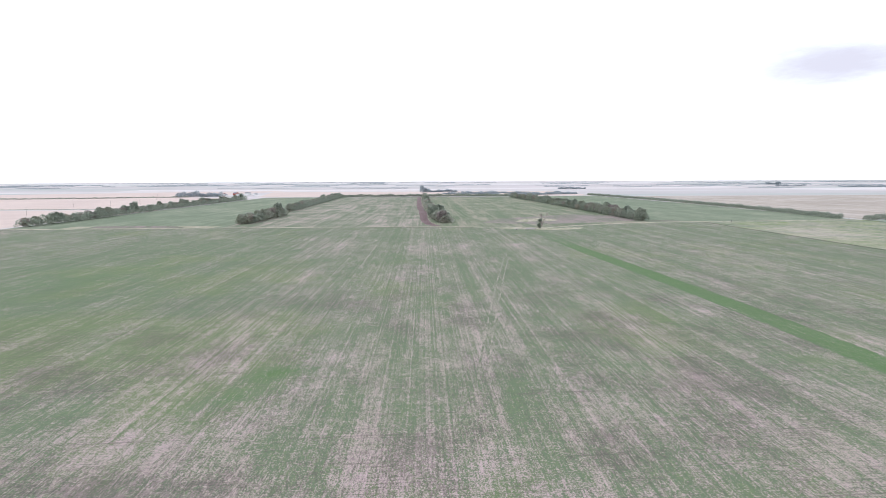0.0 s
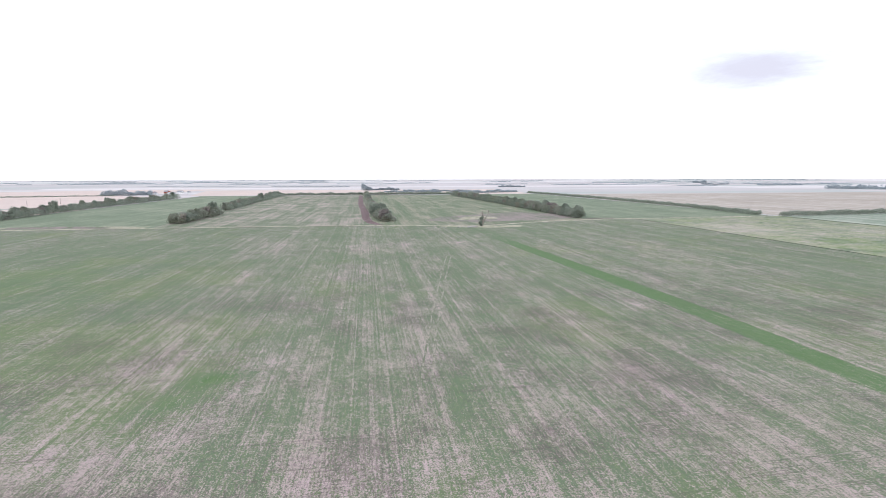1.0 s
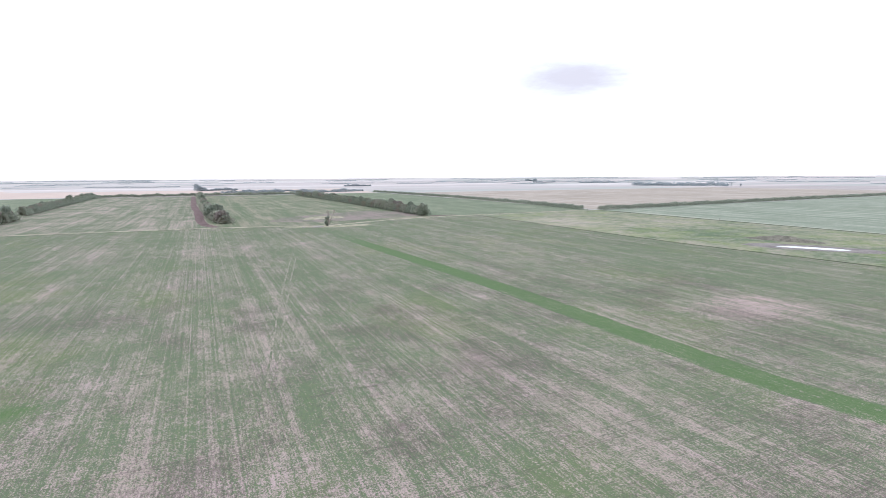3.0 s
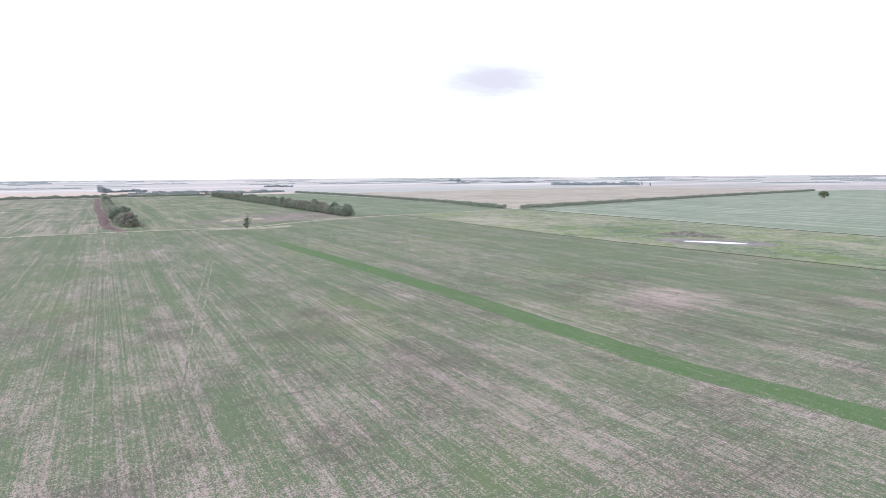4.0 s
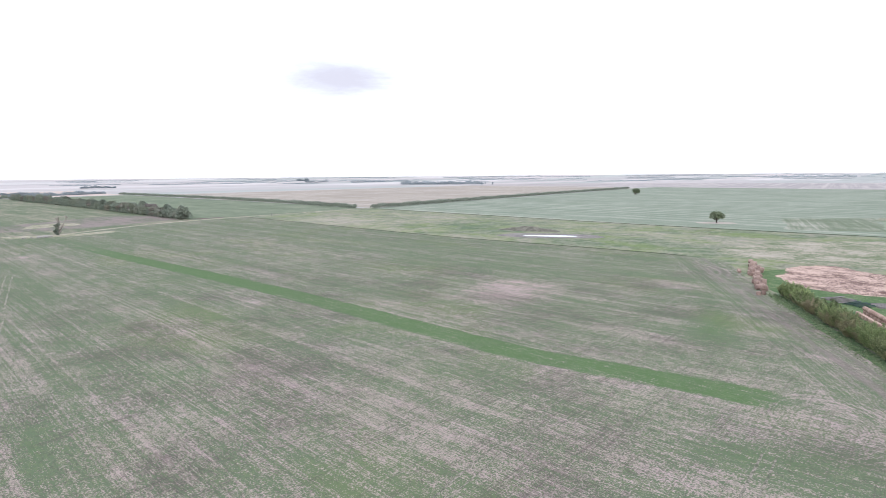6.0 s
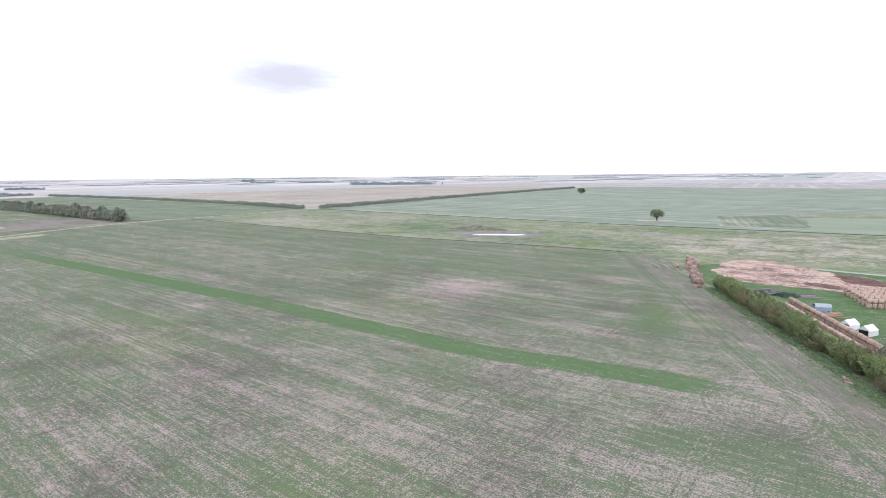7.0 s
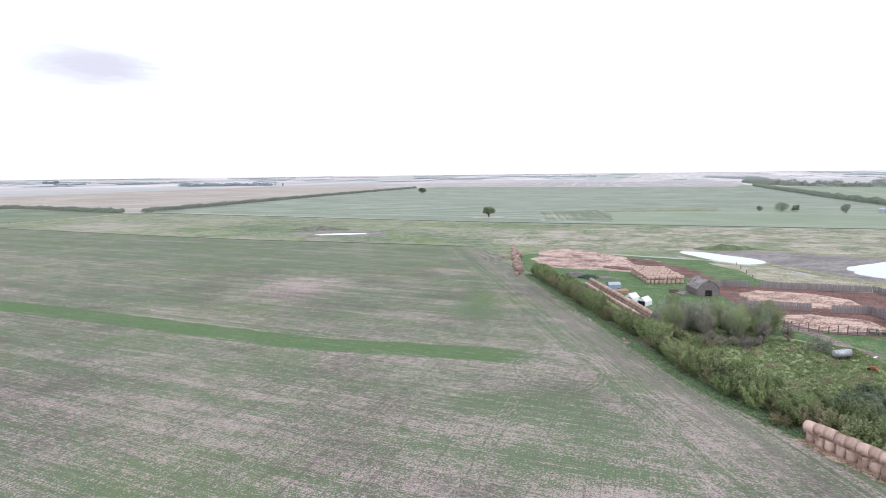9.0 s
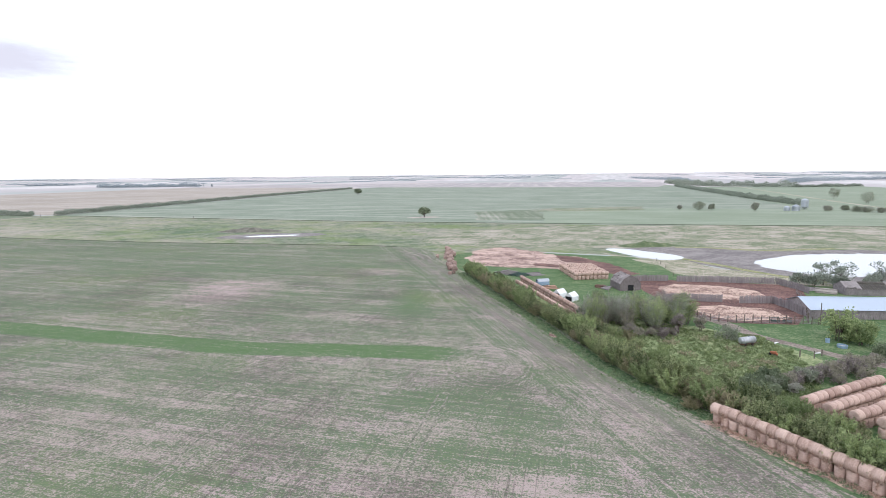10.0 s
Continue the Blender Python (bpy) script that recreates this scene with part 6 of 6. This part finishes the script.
def blue_wagon():
    root = thing("blue_wagon", (206.0, 16.2, 0.036), 118, "faded blue round-topped wagon box with grey canopy", "wagon")
    part("body", box(bmesh.new(), (0, 0, 1.3), (4.6, 2.2, 1.5), bevel=0.06), MAT["blue"], root, "faded blue sheet sides")
    bm = bmesh.new()
    n = 9
    for k in range(n):
        a, b = math.pi * k / n, math.pi * (k + 1) / n
        slab(bm, [(-2.3, math.cos(a) * 1.15, 2.0 + math.sin(a) * 0.9), (2.3, math.cos(a) * 1.15, 2.0 + math.sin(a) * 0.9), (2.3, math.cos(b) * 1.15, 2.0 + math.sin(b) * 0.9), (-2.3, math.cos(b) * 1.15, 2.0 + math.sin(b) * 0.9)], 0.04)
    part("canopy", bm, MAT["galv"], root, "grey curved canopy")
    for x in (-1.5, 1.5):
        for y in (-1.0, 1.0):
            part("wheel", tube(bmesh.new(), (x, y - 0.12, 0.42), (x, y + 0.12, 0.42), 0.42, 0.42, 14), MAT["rubber"], root)
    part("frame", box(bmesh.new(), (0, 0, 0.5), (4.8, 1.2, 0.15)), MAT["rust"], root)
    return root


blue_wagon()


def pile(name, x, y, turn, count, length, r, m, label, category, seed, spread=1.6):
    """Poles or timbers dropped on one another."""
    rg = np.random.default_rng(seed)
    root = thing(name, (x, y, 0.036), turn, label, category)
    for k in range(count):
        layer = k // 7
        yy, zz, sk = (k % 7 - 3) * spread / 3 * (1 - 0.2 * layer), r + layer * r * 1.8, rg.normal(0, 0.25)
        part("timber", tube(bmesh.new(), (-length / 2 + rg.normal(0, 0.3), yy - sk, zz), (length / 2 + rg.normal(0, 0.3), yy + sk, zz + abs(rg.normal(0, 0.03))), r, r * 0.9, 7), MAT[m], root)
    return root


pile("log_pile", 202.5, 13.2, 118, 18, 4.6, 0.2, "log", "stack of reddish peeled logs in the grass", "logs", 1, 1.3)
pile("timber_pile", 232.0, 34.0, 150, 9, 9.0, 0.16, "boards", "old grey poles laid on the grass", "timber", 2, 3.6)
pile("timber_pile", 227.5, 28.0, 156, 12, 8.0, 0.16, "green_iron", "dark green pipes and rails laid on grass", "timber", 3, 3.4)
pile("timber_pile", 230.0, 22.0, 120, 8, 6.0, 0.15, "boards", "grey planks scattered on the grass", "timber", 4, 3.0)
pile("scrap_pile", 209.0, -4.6, 100, 12, 3.6, 0.22, "rust", "dark scrap iron beside the old barn", "scrap", 5, 1.6)
pile("scrap_pile", 206.5, -6.8, 60, 8, 2.8, 0.26, "boards", "heap of grey broken boards", "scrap", 6, 1.3)
pile("timber_pile", 221.5, -76.0, 100, 14, 5.0, 0.18, "boards", "heap of fallen grey boards by the shed", "timber", 7, 2.2)
pile("timber_pile", 218.5, -80.5, 70, 16, 6.0, 0.2, "dead", "heap of grey fallen rafters by the shed", "timber", 8, 3.0)


def feeder(x, y, turn):
    root = thing("cattle_feeder", (x, y, 0.05), turn, "dark green steel cattle feeder by the corral rails", "feeder", "cattle feeders")
    part("trough", box(bmesh.new(), (0, 0, 0.5), (2.2, 0.9, 0.5), bevel=0.05), MAT["green_iron"], root)
    for x_ in (-1.0, 1.0):
        for y_ in (-0.4, 0.4):
            part("leg", tube(bmesh.new(), (x_, y_, 0), (x_, y_, 1.4), 0.05, 0.05, 6), MAT["green_iron"], root)
    for y_ in (-0.4, 0.4):
        part("rail", tube(bmesh.new(), (-1.0, y_, 1.4), (1.0, y_, 1.4), 0.05, 0.05, 6), MAT["green_iron"], root)
    return root


feeder(170.2, -52.3, 88)
feeder(170.6, -55.4, 92)


def white_board(x, y, turn):
    bm = box(bmesh.new(), (0, 0, 0.05), (1.8, 0.5, 0.09), bevel=0.02)
    ob = new("white_plank", mesh_of(bm, "white_plank", MAT["farm_white"]))
    ob.matrix_basis = pose(x, y, 0.062, 0, 0, turn)
    return tagged(ob, "white-painted plank lying on the dirt track", "plank", "white planks")


white_board(149.0, -47.0, -40)
white_board(142.6, -54.0, -60)


def power_pole(x, y):
    root = thing("power_pole", (x, y, 0.03), 0, "weathered wooden power pole in the stubble", "power pole", "power poles")
    part("pole", tube(bmesh.new(), (0, 0, 0), (0, 0, 10.5), 0.18, 0.12, 8), MAT["bark"], root)
    part("crossarm", box(bmesh.new(), (0, 0, 10.0), (2.2, 0.14, 0.14)), MAT["bark"], root)
    for s in (-0.95, 0, 0.95):
        part("insulator", tube(bmesh.new(), (s, 0, 10.07), (s, 0, 10.3), 0.07, 0.05, 6), MAT["stone"], root)
    return root


for x, y in ((-540, 776), (-545, 888), (-550, 1000), (-555, 1112), (-640, 1360), (-749, 1600)):
    power_pole(x, y)

for x, y in ((323, 574), (462, 590), (472, 397)):
    tagged(new("fence_post", mesh_of(tube(bmesh.new(), (0, 0, 0), (0.05, 0, 2.6), 0.3, 0.28, 8), "fence_post", MAT["boards"])), "stout weathered corner post beside the trail", "post", "corner posts").matrix_basis = pose(x, y, 0.03)


def dead_tree(x, y):
    """A bleached dead tree, with green suckers round its foot."""
    rg = np.random.default_rng(77)
    root = thing("dead_tree", (x, y, 0.03), 0, "bleached dead tree with green shoots at its foot", "tree")
    bm = bmesh.new()
    for k in range(4):
        foot = Vector((rg.normal(0, 0.7), rg.normal(0, 0.5), -0.1))
        top = foot + Vector((rg.normal(0, 2.0), rg.normal(0, 1.4), rg.uniform(10, 14.5)))
        tube(bm, foot, foot.lerp(top, 0.5), 0.5, 0.36, 7)
        tube(bm, foot.lerp(top, 0.5), top, 0.36, 0.14, 6)
        for _ in range(8):
            s = foot.lerp(top, rg.uniform(0.3, 0.95))
            e = s + Vector((rg.normal(0, 1.5), rg.normal(0, 1.5), rg.uniform(0.6, 3.0)))
            tube(bm, s, e, 0.22, 0.1, 5)
            tube(bm, s.lerp(e, 0.5), s.lerp(e, 0.5) + Vector((rg.normal(0, 0.8), rg.normal(0, 0.8), rg.uniform(0.3, 1.4))), 0.14, 0.07, 4)
    part("trunk", bm, MAT["dead"], root)
    pts, _ = crown_points(rg, 900, 10.0, 3.0, 0.4, 18)
    shoots = new("shoots", quads_mesh("shoots", pts, 0.8 * rg.uniform(0.6, 1.3, 900), MAT["leaf"], rg))
    shoots.parent = root
    return root


dead_tree(108, 516)
rk = np.random.default_rng(55)
for k in range(26):
    bm = bmesh.new()
    bmesh.ops.create_icosphere(bm, subdivisions=2, radius=1.0)
    for v in bm.verts:
        v.co *= 1 + 0.28 * noise.noise(v.co * 1.3 + Vector((k * 3.1, 0, 0)))
    s = rk.uniform(0.5, 1.25)
    ob = new("field_stone", mesh_of(bm, "field_stone", MAT["stone"]))
    ob.matrix_basis = pose(84 + rk.uniform(0, 19), 507 + rk.normal(0, 2.2), s * 0.4, 0, 0, rk.uniform(0, 360)) @ Matrix.Diagonal((s * 1.2, s, s * 0.75, 1))
    tagged(ob, "pale field stone in a cleared heap", "stone", "stone heap")
